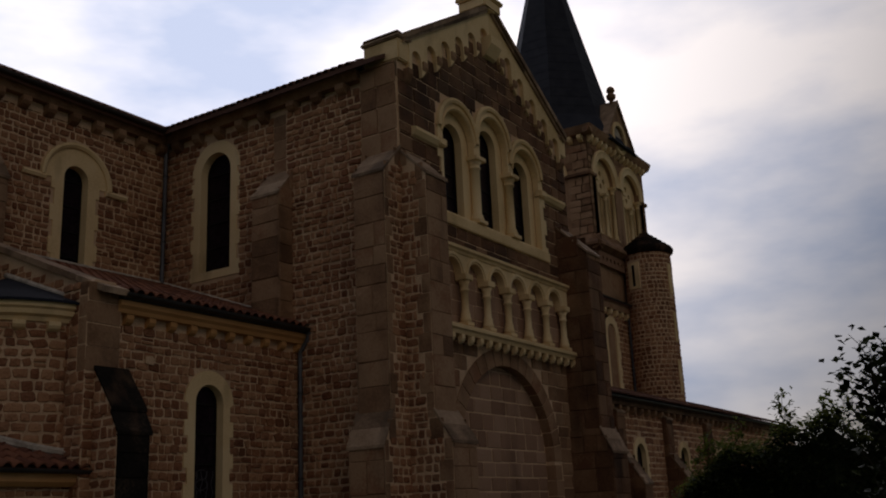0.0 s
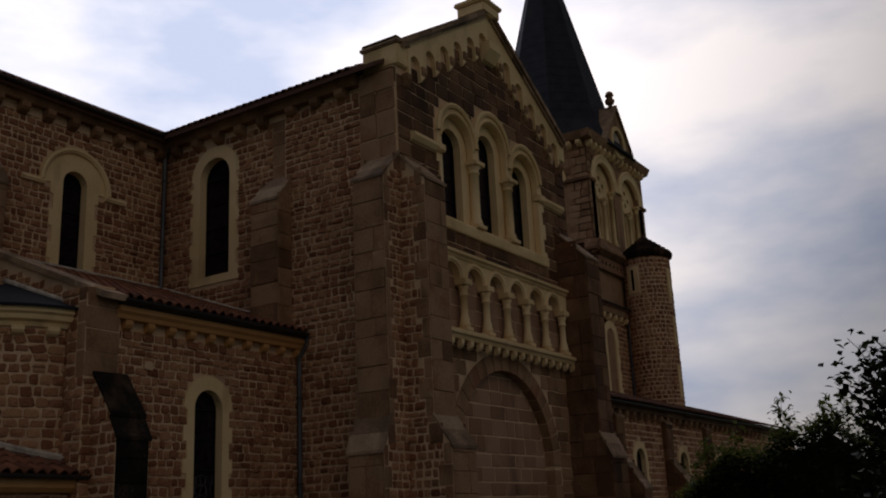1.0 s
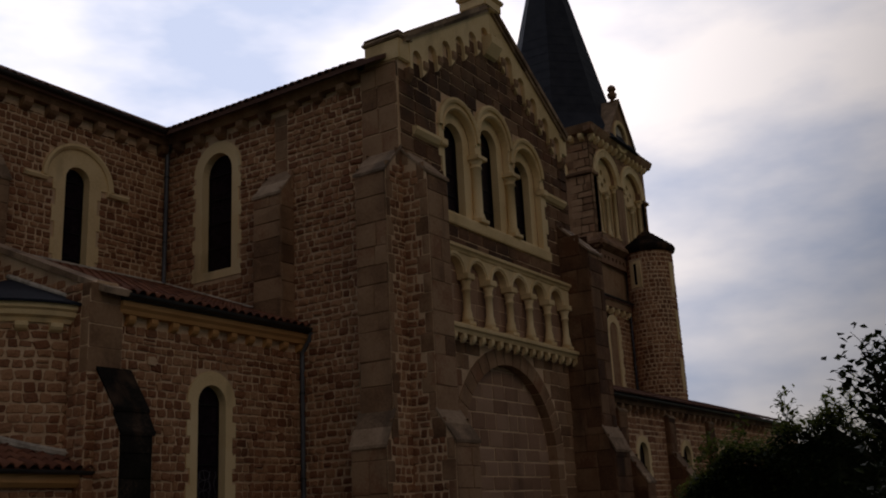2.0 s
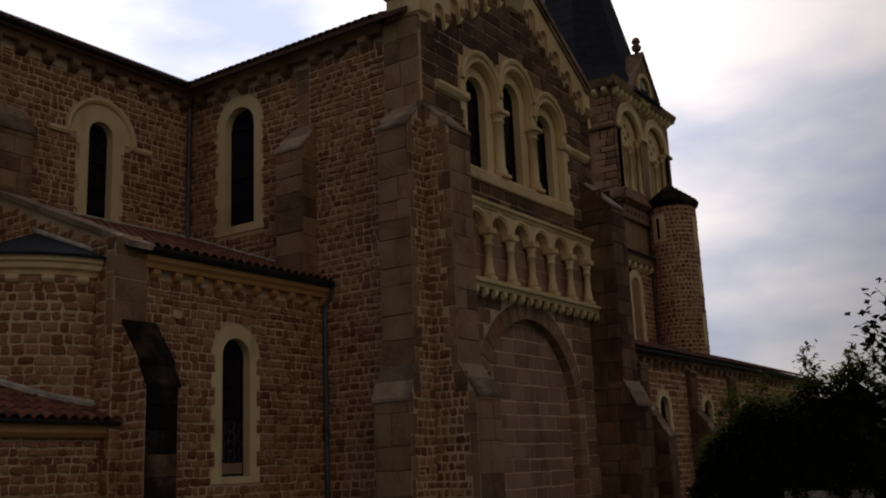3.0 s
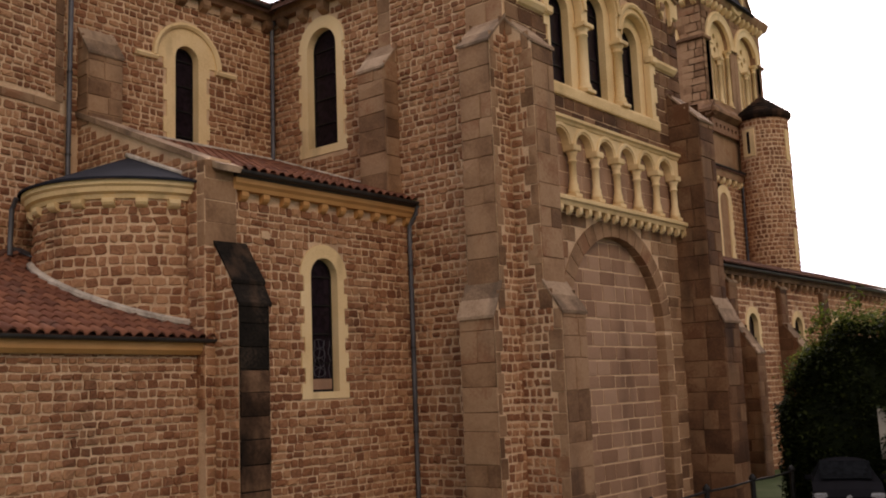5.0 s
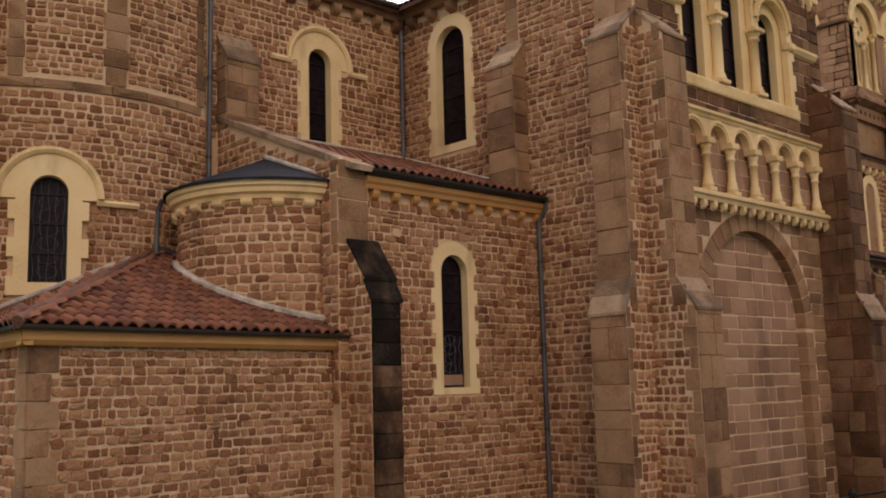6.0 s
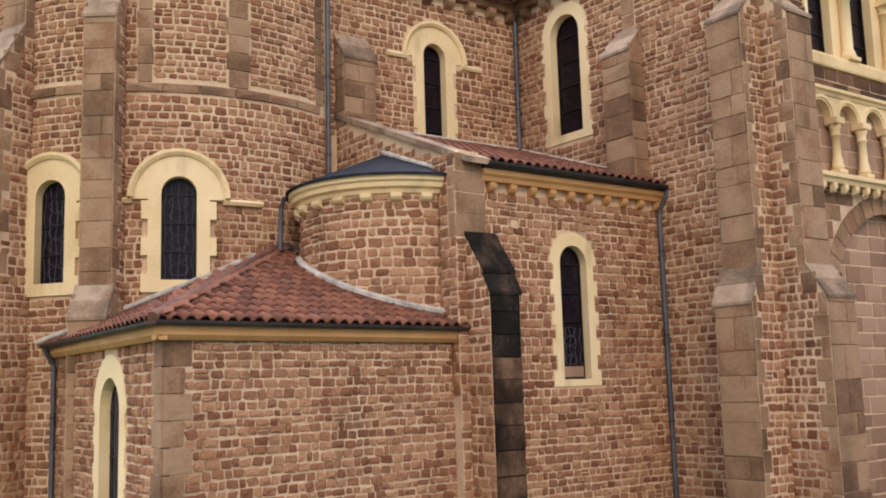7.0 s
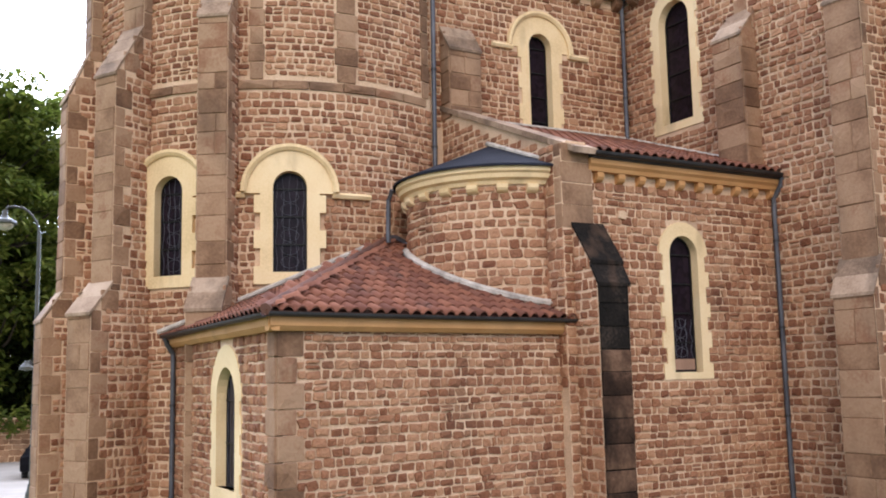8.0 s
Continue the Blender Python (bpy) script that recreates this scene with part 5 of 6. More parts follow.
# ---- nave and aisle beyond the transept ----
wall_aisle = part("wall_aisle", put(sheet([(27.0, 0), (64, 0), (64, 8.4), (27, 8.4)], [arch(c, 5.5, 6.3, 0.5) for c in (38.9, 44.0, 49.1)], 0.5), chap), MORTAR)
tagged(wall_aisle, "aisle wall of reddish stone with small arched windows", "wall", kind="structure")
for i, c in enumerate((38.9, 44.0, 49.1)):
    window(f"window_{8 + i}", chap, c, 5.5, 6.3, 0.48, toothed(c, 5.35, 6.3, 0.7, 0.8, 0.75, 0.3), "small round-headed aisle window in pale surround", depth=0.2, came=0.3)
cuts = [arch_cut(c, 5.3, 6.3, 0.78) for c in (38.9, 44.0, 49.1)]
stones(wall_aisle, chap, list(lay(random.Random(91), 28, 58, 0.4, 8.1, (0.2, 0.3), (0.25, 0.5), cuts=cuts, joint=0.045)), RUBBLE, 0.02, seed=92)
trim = empty("trim_aisle_cornice", "brown cornice on corbels along the aisle", "trim")
part("cornice", run(bmesh.new(), [(0, 8.2), (0.25, 8.2), (0.3, 8.45), (0, 8.45)], chap, [27.0, 64]), ASHLAR, trim)
corbel_row(trim, chap, [30 + 0.75 * i for i in range(36)], 7.9, 8.195, 0.22, 0.25, ASHLAR)
for u, sd in ((31.5, 93), (36.3, 96), (41.6, 94), (46.9, 95)):
    buttress(f"buttress_{9 + sd - 93}", chap, u, u + 0.75, [(0, 5.1, 6.4, 1.1, 0.0), (6.3, 7.9, 8.1, 0.2, 0.0)], ASHLAR_DARK, "aisle buttress with a long sloping top", sd, course=(0.4, 0.6), wide=(0.4, 0.8))
roof_aisle = empty("roof_aisle", "dark tiled lean-to roof over the aisle", "roof")
slab("roof_plane", [(27.0, YK - 0.45, 8.5), (64, YK - 0.45, 8.5), (64, 20.75, 10.25), (27, 20.75, 10.25)], 0.14, OLDTILE, roof_aisle)
tile_rows(roof_aisle, (30, YK - 0.5, 8.55), (62, YK - 0.5, 8.55), (62, 20.7, 10.3), (30, 20.7, 10.3), OLDTILE, 0.26, 0.5, 0, 97)
gutter(trim, chap, [27.2, 64], 8.48, 0.5, 0.09)
CLW = (48.7, 10.35, 13.3, 0.55)
wall_nave = part("wall_nave", put(sheet([(27, 0), (51.3, 0), (51.3, 14.9), (27, 14.9)], [arch(*CLW[:3], CLW[3] + 0.02)], 0.6), choir), MORTAR)
tagged(wall_nave, "nave clerestory wall of brown rubble", "wall", kind="structure")
window("window_11", choir, *CLW, toothed(CLW[0], 10.2, 13.3, 0.85, 1.0, 0.95, 0.45), "tall clerestory window in yellow surround", depth=0.24, came=0.3)
stones(wall_nave, choir, list(lay(random.Random(98), 40, 51.2, 10.2, 14.5, (0.22, 0.3), (0.25, 0.5), cuts=[arch_cut(CLW[0], 10.2, 13.3, 0.98)], joint=0.045)), RUBBLE, 0.02, seed=99)
trim = empty("trim_nave_cornice", "brown corbelled cornice of the nave", "trim")
part("cornice", run(bmesh.new(), [(0, 14.6), (0.25, 14.6), (0.34, 14.95), (0, 14.95)], choir, [27, 51.3]), ASHLAR, trim)
corbel_row(trim, choir, [40.2 + 0.75 * i for i in range(15)], 14.25, 14.595, 0.24, 0.25, YELLOW)
gutter(trim, choir, [27, 51.2], 15.1, 0.42, 0.09)
drainpipe("dark rainwater pipe beside the tower", [(51.0, YC - 0.4, 15.0), (51.0, YC - 0.15, 14.4), (51.0, YC - 0.12, 10.3)], 0.08)

# ---- bell tower ----
TX0, TX1, TY0, TY1 = 47.6, 55.6, YC, 28.76
TC = ((TX0 + TX1) / 2, (TY0 + TY1) / 2)
TWD = TX1 - TX0
tower = empty("bell_tower", "square stone bell tower with arched belfry and slate spire", "tower")
north = Plane(TX0, TY0, 1, 0)
eastf = Plane(TX0, TY1, 0, -1)
ARCHES = {north: (TWD * 0.27, TWD * 0.73), eastf: (TWD * 0.19, TWD * 0.61)}
for pl, nm in ((north, "belfry_wall"), (eastf, "belfry_wall")):
    hs = []
    for c in ARCHES[pl]:
        hs.append(arch(c, 18.9, 22.2, 1.35, 16))
    tw = part(nm, put(sheet([(0, 17.9), (TWD, 17.9), (TWD, 24.7), (0, 24.7)], hs, 0.9), pl), ASHLAR, tower)
    spots = list(lay(random.Random(101), 0, TWD, 18.3, 24.4, (0.34, 0.5), (0.4, 0.9), cuts=[arch_cut(c, 18.6, 22.2, 1.8) for c in ARCHES[pl]], joint=0.045))
    stones(tower, pl, spots, ASHLAR, 0.02, "dressed", None, "block", 0, 102)
    part("lower_wall", put(sheet([(0, 0), (TWD, 0), (TWD, 17.9), (0, 17.9)], (), 0.9, -0.04), pl), ASHLAR, tower)
    for c in ARCHES[pl]:
        lou = [arch(c - 0.58, 18.9, 21.2, 0.42), arch(c + 0.58, 18.9, 21.2, 0.42)]
        lou += [[(c + x + 0.17 * math.cos(a * 0.785), z + 0.17 * math.sin(a * 0.785)) for a in range(8)] for x, z in ((0, 22.75), (-0.42, 22.35), (0.42, 22.35), (0, 22.0))]
        part("tracery", put(sheet(arch(c, 18.85, 22.2, 1.34, 16), lou, 0.2, -0.3), pl), YELLOW, tower, "pale stone tracery with round holes")
        bm = bmesh.new()
        ring = []
        for i in range(21):
            a = math.pi * i / 20
            ring.append([bm.verts.new(pl.at(c + r * math.cos(a), 22.2 + r * math.sin(a), d)) for r, d in ((1.33, -0.1), (1.35, 0.08), (1.6, 0.1), (1.72, 0.16), (1.82, 0.1), (1.82, 0.0))])
        for p, q in zip(ring, ring[1:]):
            for i in range(5):
                bm.faces.new((p[i], p[i + 1], q[i + 1], q[i]))
        part("arch_moulding", bm, YELLOW, tower, "pale moulded belfry arch")
        for du in (-1.16, 0, 1.16):
            p = pl.at(c + du, 0, -0.12)
            shaft(tower, p.x, p.y, 18.95, 21.5 if du == 0 else 22.15, 0.11, 0.45, 0.3, YELLOW)
    part("impost_string", run(bmesh.new(), [(0, 22.05), (0.14, 22.1), (0.14, 22.25), (0, 22.28)], pl, [-0.1, ARCHES[pl][0] - 1.4]), ASHLAR, tower)
    part("impost_string", run(bmesh.new(), [(0, 22.05), (0.14, 22.1), (0.14, 22.25), (0, 22.28)], pl, [ARCHES[pl][1] + 1.5, TWD + 0.1]), ASHLAR, tower)
    part("belfry_ledge", run(bmesh.new(), [(0, 17.75), (0.2, 17.8), (0.55, 17.95), (0.55, 18.1), (0.1, 18.6), (0, 18.6)], pl, [-0.4, TWD + 0.4]), ASHLAR, tower)
    part("cornice", run(bmesh.new(), [(0, 24.4), (0.3, 24.45), (0.42, 24.65), (0.5, 24.85), (0, 24.85)], pl, [-0.45, TWD + 0.45]), ASHLAR, tower)
    corbel_row(tower, pl, [0.25 + 0.62 * i for i in range(13)], 24.0, 24.395, 0.32, 0.25, YELLOW)
    # gablet with a round opening
    g = [(TWD / 2 - 1.75, 24.6), (TWD / 2 + 1.75, 24.6), (TWD / 2 + 1.75, 25.1), (TWD / 2, 27.5), (TWD / 2 - 1.75, 25.1)]
    part("gablet", put(sheet(g, [[(TWD / 2 + 0.75 * math.cos(a * 0.393), 25.3 + 0.75 * math.sin(a * 0.393)) for a in range(16)]], 0.6, 0.35), pl), ASHLAR, tower, "stone gablet")
    part("clock_face", put(sheet([(TWD / 2 + 0.74 * math.cos(a * 0.393), 25.3 + 0.74 * math.sin(a * 0.393)) for a in range(16)], (), 0.1, 0.2), pl), LEAD, tower, "pale round clock face")
    bm = bmesh.new()
    ring = []
    for i in range(25):
        a = math.tau * i / 24
        ring.append([bm.verts.new(pl.at(TWD / 2 + r * math.cos(a), 25.3 + r * math.sin(a), d)) for r, d in ((0.74, 0.3), (0.78, 0.42), (1.0, 0.42), (1.04, 0.3))])
    for p, q in zip(ring, ring[1:]):
        for i in range(3):
            bm.faces.new((p[i], p[i + 1], q[i + 1], q[i]))
    part("clock_ring", bm, YELLOW, tower)
    for sgn in (-1, 1):
        bm = bmesh.new()
        prism(bm, [(TWD / 2 + sgn * 0.0, 27.5), (TWD / 2 + sgn * 1.95, 24.85), (TWD / 2 + sgn * 1.95, 25.05), (TWD / 2, 27.72)], -2.2, 0.5, lambda p, q, s: pl.at(p, q, s))
        part("gablet_coping", bm, LICHEN, tower)
    c = pl.at(TWD / 2, 0, 0.1)
    part("finial", lathe(bmesh.new(), c.x, c.y, [(0.16, 27.5), (0.12, 27.8), (0.26, 27.9), (0.3, 28.1), (0.16, 28.25), (0.27, 28.4), (0.2, 28.6), (0.05, 28.7)], 10), ASHLAR, tower)
for pl in (Plane(TX1, TY0, 0, 1), Plane(TX1, TY1, -1, 0)):
    part("back_wall", put(sheet([(0, 0), (TWD, 0), (TWD, 25.2), (0, 25.2)], (), 0.9), pl), ASHLAR, tower)
bm = bmesh.new()
lathe(bm, TC[0] + 0.1, TC[1] - 0.25, [(4.8, 24.7), (4.6, 24.9), (3.65, 26.6), (0.04, 41.0)], 8, math.pi / 8, math.pi / 8 + math.tau)
part("spire", bm, SLATE, tower, "tall dark slate spire")
bm = bmesh.new()
for z in range(20):
    zz = 27.2 + z * 0.62
    r = 3.65 * (41.0 - zz) / (41.0 - 26.6)
    pts = [(TC[0] + 0.1 + (r + 0.02) * math.cos(math.pi / 8 + k * math.pi / 4), TC[1] - 0.25 + (r + 0.02) * math.sin(math.pi / 8 + k * math.pi / 4), zz) for k in range(9)]
    tube(bm, pts, 0.006, 4)
part("slate_courses", bm, SLATE, tower)
band = [(0.15 + 0.5 * k) for k in range(16)]
part("light_band", put(sheet([(0, 17.0), (TWD, 17.0), (TWD, 17.72), (0, 17.72)], [[(u + 0.3 + 0.13 * math.cos(a * 0.785), 17.36 + 0.13 * math.sin(a * 0.785)) for a in range(8)] for u in band[:-1]], 0.12, 0.2), north), GREYSTONE, tower, "pale pierced band")
buttress("buttress_14", north, 3.75, 4.6, [(9, 11.8, 13.2, 1.5, 0.0), (13, 15.4, 15.9, 0.6, 0.0)], ASHLAR, "stepped stone buttress at the tower foot", 105, course=(0.4, 0.6), wide=(0.5, 0.9))

# ---- stair turret ----
TUR = (51.9, 19.6, 1.32)
turret = empty("stair_turret", "round stair turret of reddish rubble with a conical stone cap", "turret")
TD = Drum(*TUR, 130)
tu1 = TD.u_of(400)
part("turret_wall", put(sheet([(0, 8.0), (tu1, 8.0), (tu1, 18.1), (0, 18.1)], (), 0.3, 0.0, 0.3), TD), MORTAR, turret)
slit = TD.u_of(165)
cut = [box_cut(slit - 0.42, slit + 0.42, 15.9, 17.5)]
for zz, ang in ((15.6, 264), (12.9, 268), (10.2, 266)):
    cut.append(box_cut(TD.u_of(ang) - 0.2, TD.u_of(ang) + 0.2, zz, zz + 1.7))
stones(turret, TD, list(lay(random.Random(107), 0, tu1, 8.4, 18.0, (0.2, 0.28), (0.22, 0.4), cuts=cut, joint=0.06)), RUBBLE, 0.03, seed=108)
for zz, ang in ((15.6, 264), (12.9, 268), (10.2, 266)):
    u = TD.u_of(ang)
    part("pale_jamb", put(sheet([(u - 0.2, zz), (u + 0.2, zz), (u + 0.2, zz + 1.7), (u - 0.2, zz + 1.7)], (), 0.1, 0.04, 0.1), TD), YELLOW, turret, "pale window jamb")
sl = [(slit - 0.36, 15.95), (slit + 0.36, 15.95), (slit + 0.36, 17.45), (slit - 0.36, 17.45)]
part("slit_surround", put(sheet(sl, [[(slit - 0.1, 16.1), (slit + 0.1, 16.1), (slit + 0.1, 17.3), (slit - 0.1, 17.3)]], 0.1, 0.05, 0.2), TD), YELLOW, turret, "pale surround of a slit window")
part("slit_pane", put(sheet([(slit - 0.12, 16.05), (slit + 0.12, 16.05), (slit + 0.12, 17.35), (slit - 0.12, 17.35)], (), 0.03, 0.02), TD), GLASS, turret)
prof = [(1.36, 17.95), (1.5, 18.05), (1.55, 18.2), (1.52, 18.3)]
for k in range(6):
    r = 1.5 - 0.24 * k
    prof += [(r, 18.3 + 0.19 * k), (r - 0.05, 18.4 + 0.19 * k), (r - 0.22, 18.46 + 0.19 * k)]
part("cap", lathe(bmesh.new(), TUR[0], TUR[1], prof + [(0.05, 19.6)], 24), SOOTED, turret, "stepped conical stone cap")


# ---- planting ----
def leaf_mesh(name, spots, size, material, parent, seed, label="", droop=0.4, plump=0.3):
    """Many small folded leaves at the given places."""
    rng = random.Random(seed)
    verts, faces = [], []
    for p in spots:
        s = size * rng.uniform(0.6, 1.3)
        a, t = rng.uniform(0, math.tau), rng.uniform(-droop, 1.0)
        along = Vector((math.cos(a) * math.cos(t), math.sin(a) * math.cos(t), -math.sin(t)))
        wide = Vector((-math.sin(a), math.cos(a), rng.uniform(-0.5, 0.5))).normalized()
        fold = along.cross(wide) * 0.12
        o = len(verts)
        q = Vector(p)
        verts += [q, q + along * s * 0.45 + wide * s * plump + fold * s, q + along * s, q + along * s * 0.45 - wide * s * plump + fold * s, q + along * s * 0.5]
        faces += [(o, o + 1, o + 4), (o + 1, o + 2, o + 4), (o + 2, o + 3, o + 4), (o + 3, o, o + 4)]
    return mesh_part(name, verts, faces, material, parent, label)


def limb(bm, a, b, r0, r1, rng, n=6, sway=0.06):
    a, b = Vector(a), Vector(b)
    k = (b - a).length * sway
    pts = [a.lerp(b, i / n) + (Vector((rng.uniform(-k, k), rng.uniform(-k, k), rng.uniform(-k, k))) if 0 < i < n else Vector()) for i in range(n + 1)]
    tube(bm, pts, [r0 + (r1 - r0) * i / n for i in range(n + 1)], 7)
    return pts


def tree(name, label, base, height, spread, clumps, leaves, size, seed, low=0.25):
    """A tapered trunk with limbs and a loose crown of leaf clumps."""
    rng = random.Random(seed)
    t = tagged(new(name), label, "tree")
    t.location = base
    base = Vector((0, 0, 0))
    bm = bmesh.new()
    top = base + Vector((rng.uniform(-0.5, 0.5), rng.uniform(-0.5, 0.5), height * 0.9))
    trunk = limb(bm, base, top, height * 0.022, 0.04, rng, 8, 0.015)
    spots = []
    for k in range(clumps):
        f = low + (1 - low) * (k + rng.random()) / clumps
        o = base.lerp(top, min(f * 0.95, 1))
        a = k * 2.4 + rng.uniform(-0.4, 0.4)
        reach = spread * (1.12 - 0.75 * max(0, (f - 0.4) / 0.6)) * rng.uniform(0.55, 1.0) * (0.75 if f < 0.35 else 1)
        tip = o + Vector((math.cos(a) * reach, math.sin(a) * reach, rng.uniform(0.0, 0.16) * height))
        pts = limb(bm, o, tip, height * 0.008 * (1.2 - f), 0.02, rng, 5)
        for _ in range(4):
            c = tip.lerp(o, rng.uniform(0, 0.55)) + Vector([rng.gauss(0, spread * 0.12) for _ in range(3)])
            rad = spread * rng.uniform(0.1, 0.22)
            for _ in range(leaves // (clumps * 4)):
                d = Vector([rng.gauss(0, 1) for _ in range(3)]).normalized() * rad * rng.uniform(0.4, 1.1)
                spots.append(c + Vector((d.x, d.y, d.z * 0.6)))
    part("trunk", bm, BARK, t, "dark trunk and limbs")
    leaf_mesh("crown", spots, size, TREELEAF, t, seed + 1, "loose green crown")
    return t


rng = random.Random(201)
hedge = tagged(new("hedge"), "tall dense dark green hedge overgrown with ivy and stray shoots", "hedge")
HA, HB = Vector((29.35, 11.3, 0)), Vector((31.6, -6.0, 0))
along = (HB - HA).normalized()
back_dir = Vector((-along.y, along.x, 0))
HL = (HB - HA).length


def hedge_top(s):
    return 3.2 + 2.9 * min(1, max(0, s / 2.6)) ** 0.7 + 0.35 * math.sin(s * 1.7) + 0.2 * math.sin(s * 4.1)


# solid core closes the view through the leaves, dark like the shade inside
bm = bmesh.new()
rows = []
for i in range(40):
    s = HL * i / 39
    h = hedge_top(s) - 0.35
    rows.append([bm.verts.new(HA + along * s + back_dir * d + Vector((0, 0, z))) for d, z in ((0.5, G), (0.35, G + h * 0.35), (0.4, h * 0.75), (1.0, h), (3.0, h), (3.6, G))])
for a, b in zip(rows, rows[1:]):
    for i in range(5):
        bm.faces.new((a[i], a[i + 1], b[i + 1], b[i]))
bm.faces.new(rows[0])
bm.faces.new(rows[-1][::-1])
part("hedge_core", bm, LEAF, hedge, "solid dark core standing in for the hedge's inner shade")
spots = []
for _ in range(30000):
    s = HL * rng.random() ** 1.4
    h = hedge_top(s)
    k = rng.random()
    if k < 0.62:
        z = rng.uniform(G, h)
        d = 0.32 + 0.25 * max(0, z / h - 0.7) / 0.3 + rng.gauss(0, 0.12) + 0.12 * math.sin(s * 2.3 + z * 1.7)
    elif k < 0.85:
        z, d = h + rng.gauss(-0.1, 0.16), rng.uniform(0.4, 3.2)
    else:
        s, d = rng.gauss(-0.02, 0.1), rng.uniform(0.2, 3.5)
        z = rng.uniform(G, hedge_top(0) + 0.2)
    spots.append(HA + along * s + back_dir * d + Vector((0, 0, z)))
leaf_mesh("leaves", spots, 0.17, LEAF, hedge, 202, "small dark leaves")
# yellow-green leaves on top; their lighter colour holds the sky light there
spots = []
for _ in range(300):
    s = 0.2 + (HL - 0.2) * rng.random() ** 1.5
    c = HA + along * s + back_dir * rng.uniform(0.7, 3.0) + Vector((0, 0, hedge_top(s) + rng.gauss(0.12, 0.16)))
    spots += [c + Vector((rng.gauss(0, 0.17), rng.gauss(0, 0.17), rng.gauss(0, 0.12))) for _ in range(34)]
leaf_mesh("top_growth", spots, 0.14, TREELEAF, hedge, 204, "yellow-green growth along the top, toned lighter for the sky light on it")
spots = []
for s, hgt, lean in ((0.5, 1.5, 0.5), (0.9, 1.5, 0.5), (1.4, 1.3, -0.2), (2.0, 1.1, 0.2), (3.5, 1.45, 0.15), (3.9, 1.2, -0.3), (4.6, 1.0, 0.3), (5.2, 1.4, 0.35), (6.1, 1.0, -0.2), (6.9, 1.2, 0.2), (8.0, 1.1, 0.1)):
    o = HA + along * s + back_dir * 1.0 + Vector((0, 0, hedge_top(s) - 0.4))
    tip = o + Vector((0, 0, hgt)) + along * lean
    bm = bmesh.new()
    pts = limb(bm, o, tip, 0.018, 0.006, rng, 5, 0.08)
    for p in pts[2:]:
        for _ in range(7):
            spots.append(p + Vector([rng.gauss(0, 0.09) for _ in range(3)]))
        for _ in range(2):
            q = p + Vector((rng.uniform(-0.3, 0.3), rng.uniform(-0.3, 0.3), rng.uniform(0.05, 0.3)))
            tube(bm, [p, q], 0.006, 4)
            spots += [q + Vector([rng.gauss(0, 0.05) for _ in range(3)]) for _ in range(4)]
    part("shoot", bm, BARK, hedge, "thin upright shoot")
leaf_mesh("shoot_leaves", spots, 0.2, TREELEAF, hedge, 203, "fresh leaves on the shoots", droop=1.2)

# loose tree in front of the hedge end
rng = random.Random(211)
young = tagged(new("young_tree"), "young tree with loose dark oval leaves against the sky", "tree")
bm = bmesh.new()
spots = []
base = Vector((22.0, 3.1, G))
trunk = limb(bm, base, base + Vector((-0.1, 0.15, 5.2)), 0.09, 0.05, rng, 6, 0.01)
for k in range(44):
    o = trunk[3 + k % 4]
    a = 1.2 + rng.uniform(-1.7, 1.7)
    ln = rng.uniform(0.9, 1.9)
    tip = o + Vector((rng.uniform(-0.7, 0.7), ln * math.cos(a - 1.2) * 0.62, 0.55 + ln * rng.uniform(0.3, 0.95)))
    pts = limb(bm, o, tip, 0.02, 0.006, rng, 6, 0.05)
    for p in pts[2:]:
        for _ in range(6):
            spots.append(p + Vector([rng.gauss(0, 0.12) for _ in range(3)]))
part("trunk", bm, BARK, young, "thin dark stems")
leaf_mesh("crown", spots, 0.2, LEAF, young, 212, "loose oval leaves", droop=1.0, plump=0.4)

# trees behind the church
FIRST_TREE = tree("tall_tree", "tall broad green tree behind the boundary wall", (5.6, 60.5, G), 23.0, 7.0, 60, 34000, 0.5, 221, 0.06)
tree("tall_tree", "tall dark green tree behind the boundary wall", (12.5, 64.0, G), 23.0, 7.0, 44, 16000, 0.6, 223, 0.06)
tree("tall_tree", "broad green tree behind the boundary wall", (-3.5, 63.0, G), 24.5, 7.5, 44, 16000, 0.6, 225, 0.06)

for i, (x, y) in enumerate(((1.0, 70.0), (9.5, 71.0), (-9.0, 71.0), (17.0, 73.0))):
    copy_thing(FIRST_TREE, pose(x, y, G, 0, 0, 70 * i + 30))
rng = random.Random(227)
# sheet of dark leaves added to fill in the shade below the crowns
under = tagged(new("undergrowth"), "dark sheet of leaves added for the shade beneath tall trees behind the wall", "shrub")
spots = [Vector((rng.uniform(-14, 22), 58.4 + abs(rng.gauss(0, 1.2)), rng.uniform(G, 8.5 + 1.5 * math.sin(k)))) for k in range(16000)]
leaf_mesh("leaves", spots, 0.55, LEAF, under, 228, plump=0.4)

# ---- boundary wall ----
bw = Plane(-14, 56.5, 1, 0)
boundary = part("wall_boundary", put(sheet([(0, 0), (34, 0), (34, 2.7), (0, 2.7)], (), 0.45), bw), MORTAR)
tagged(boundary, "low boundary wall of weathered rubble under trees", "wall", kind="structure")
stones(boundary, bw, list(lay(random.Random(231), 0, 34, G, 2.68, (0.2, 0.32), (0.25, 0.6), joint=0.02)), ASHLAR, 0.03, "rough", (17, 23, 0, 3), seed=232)

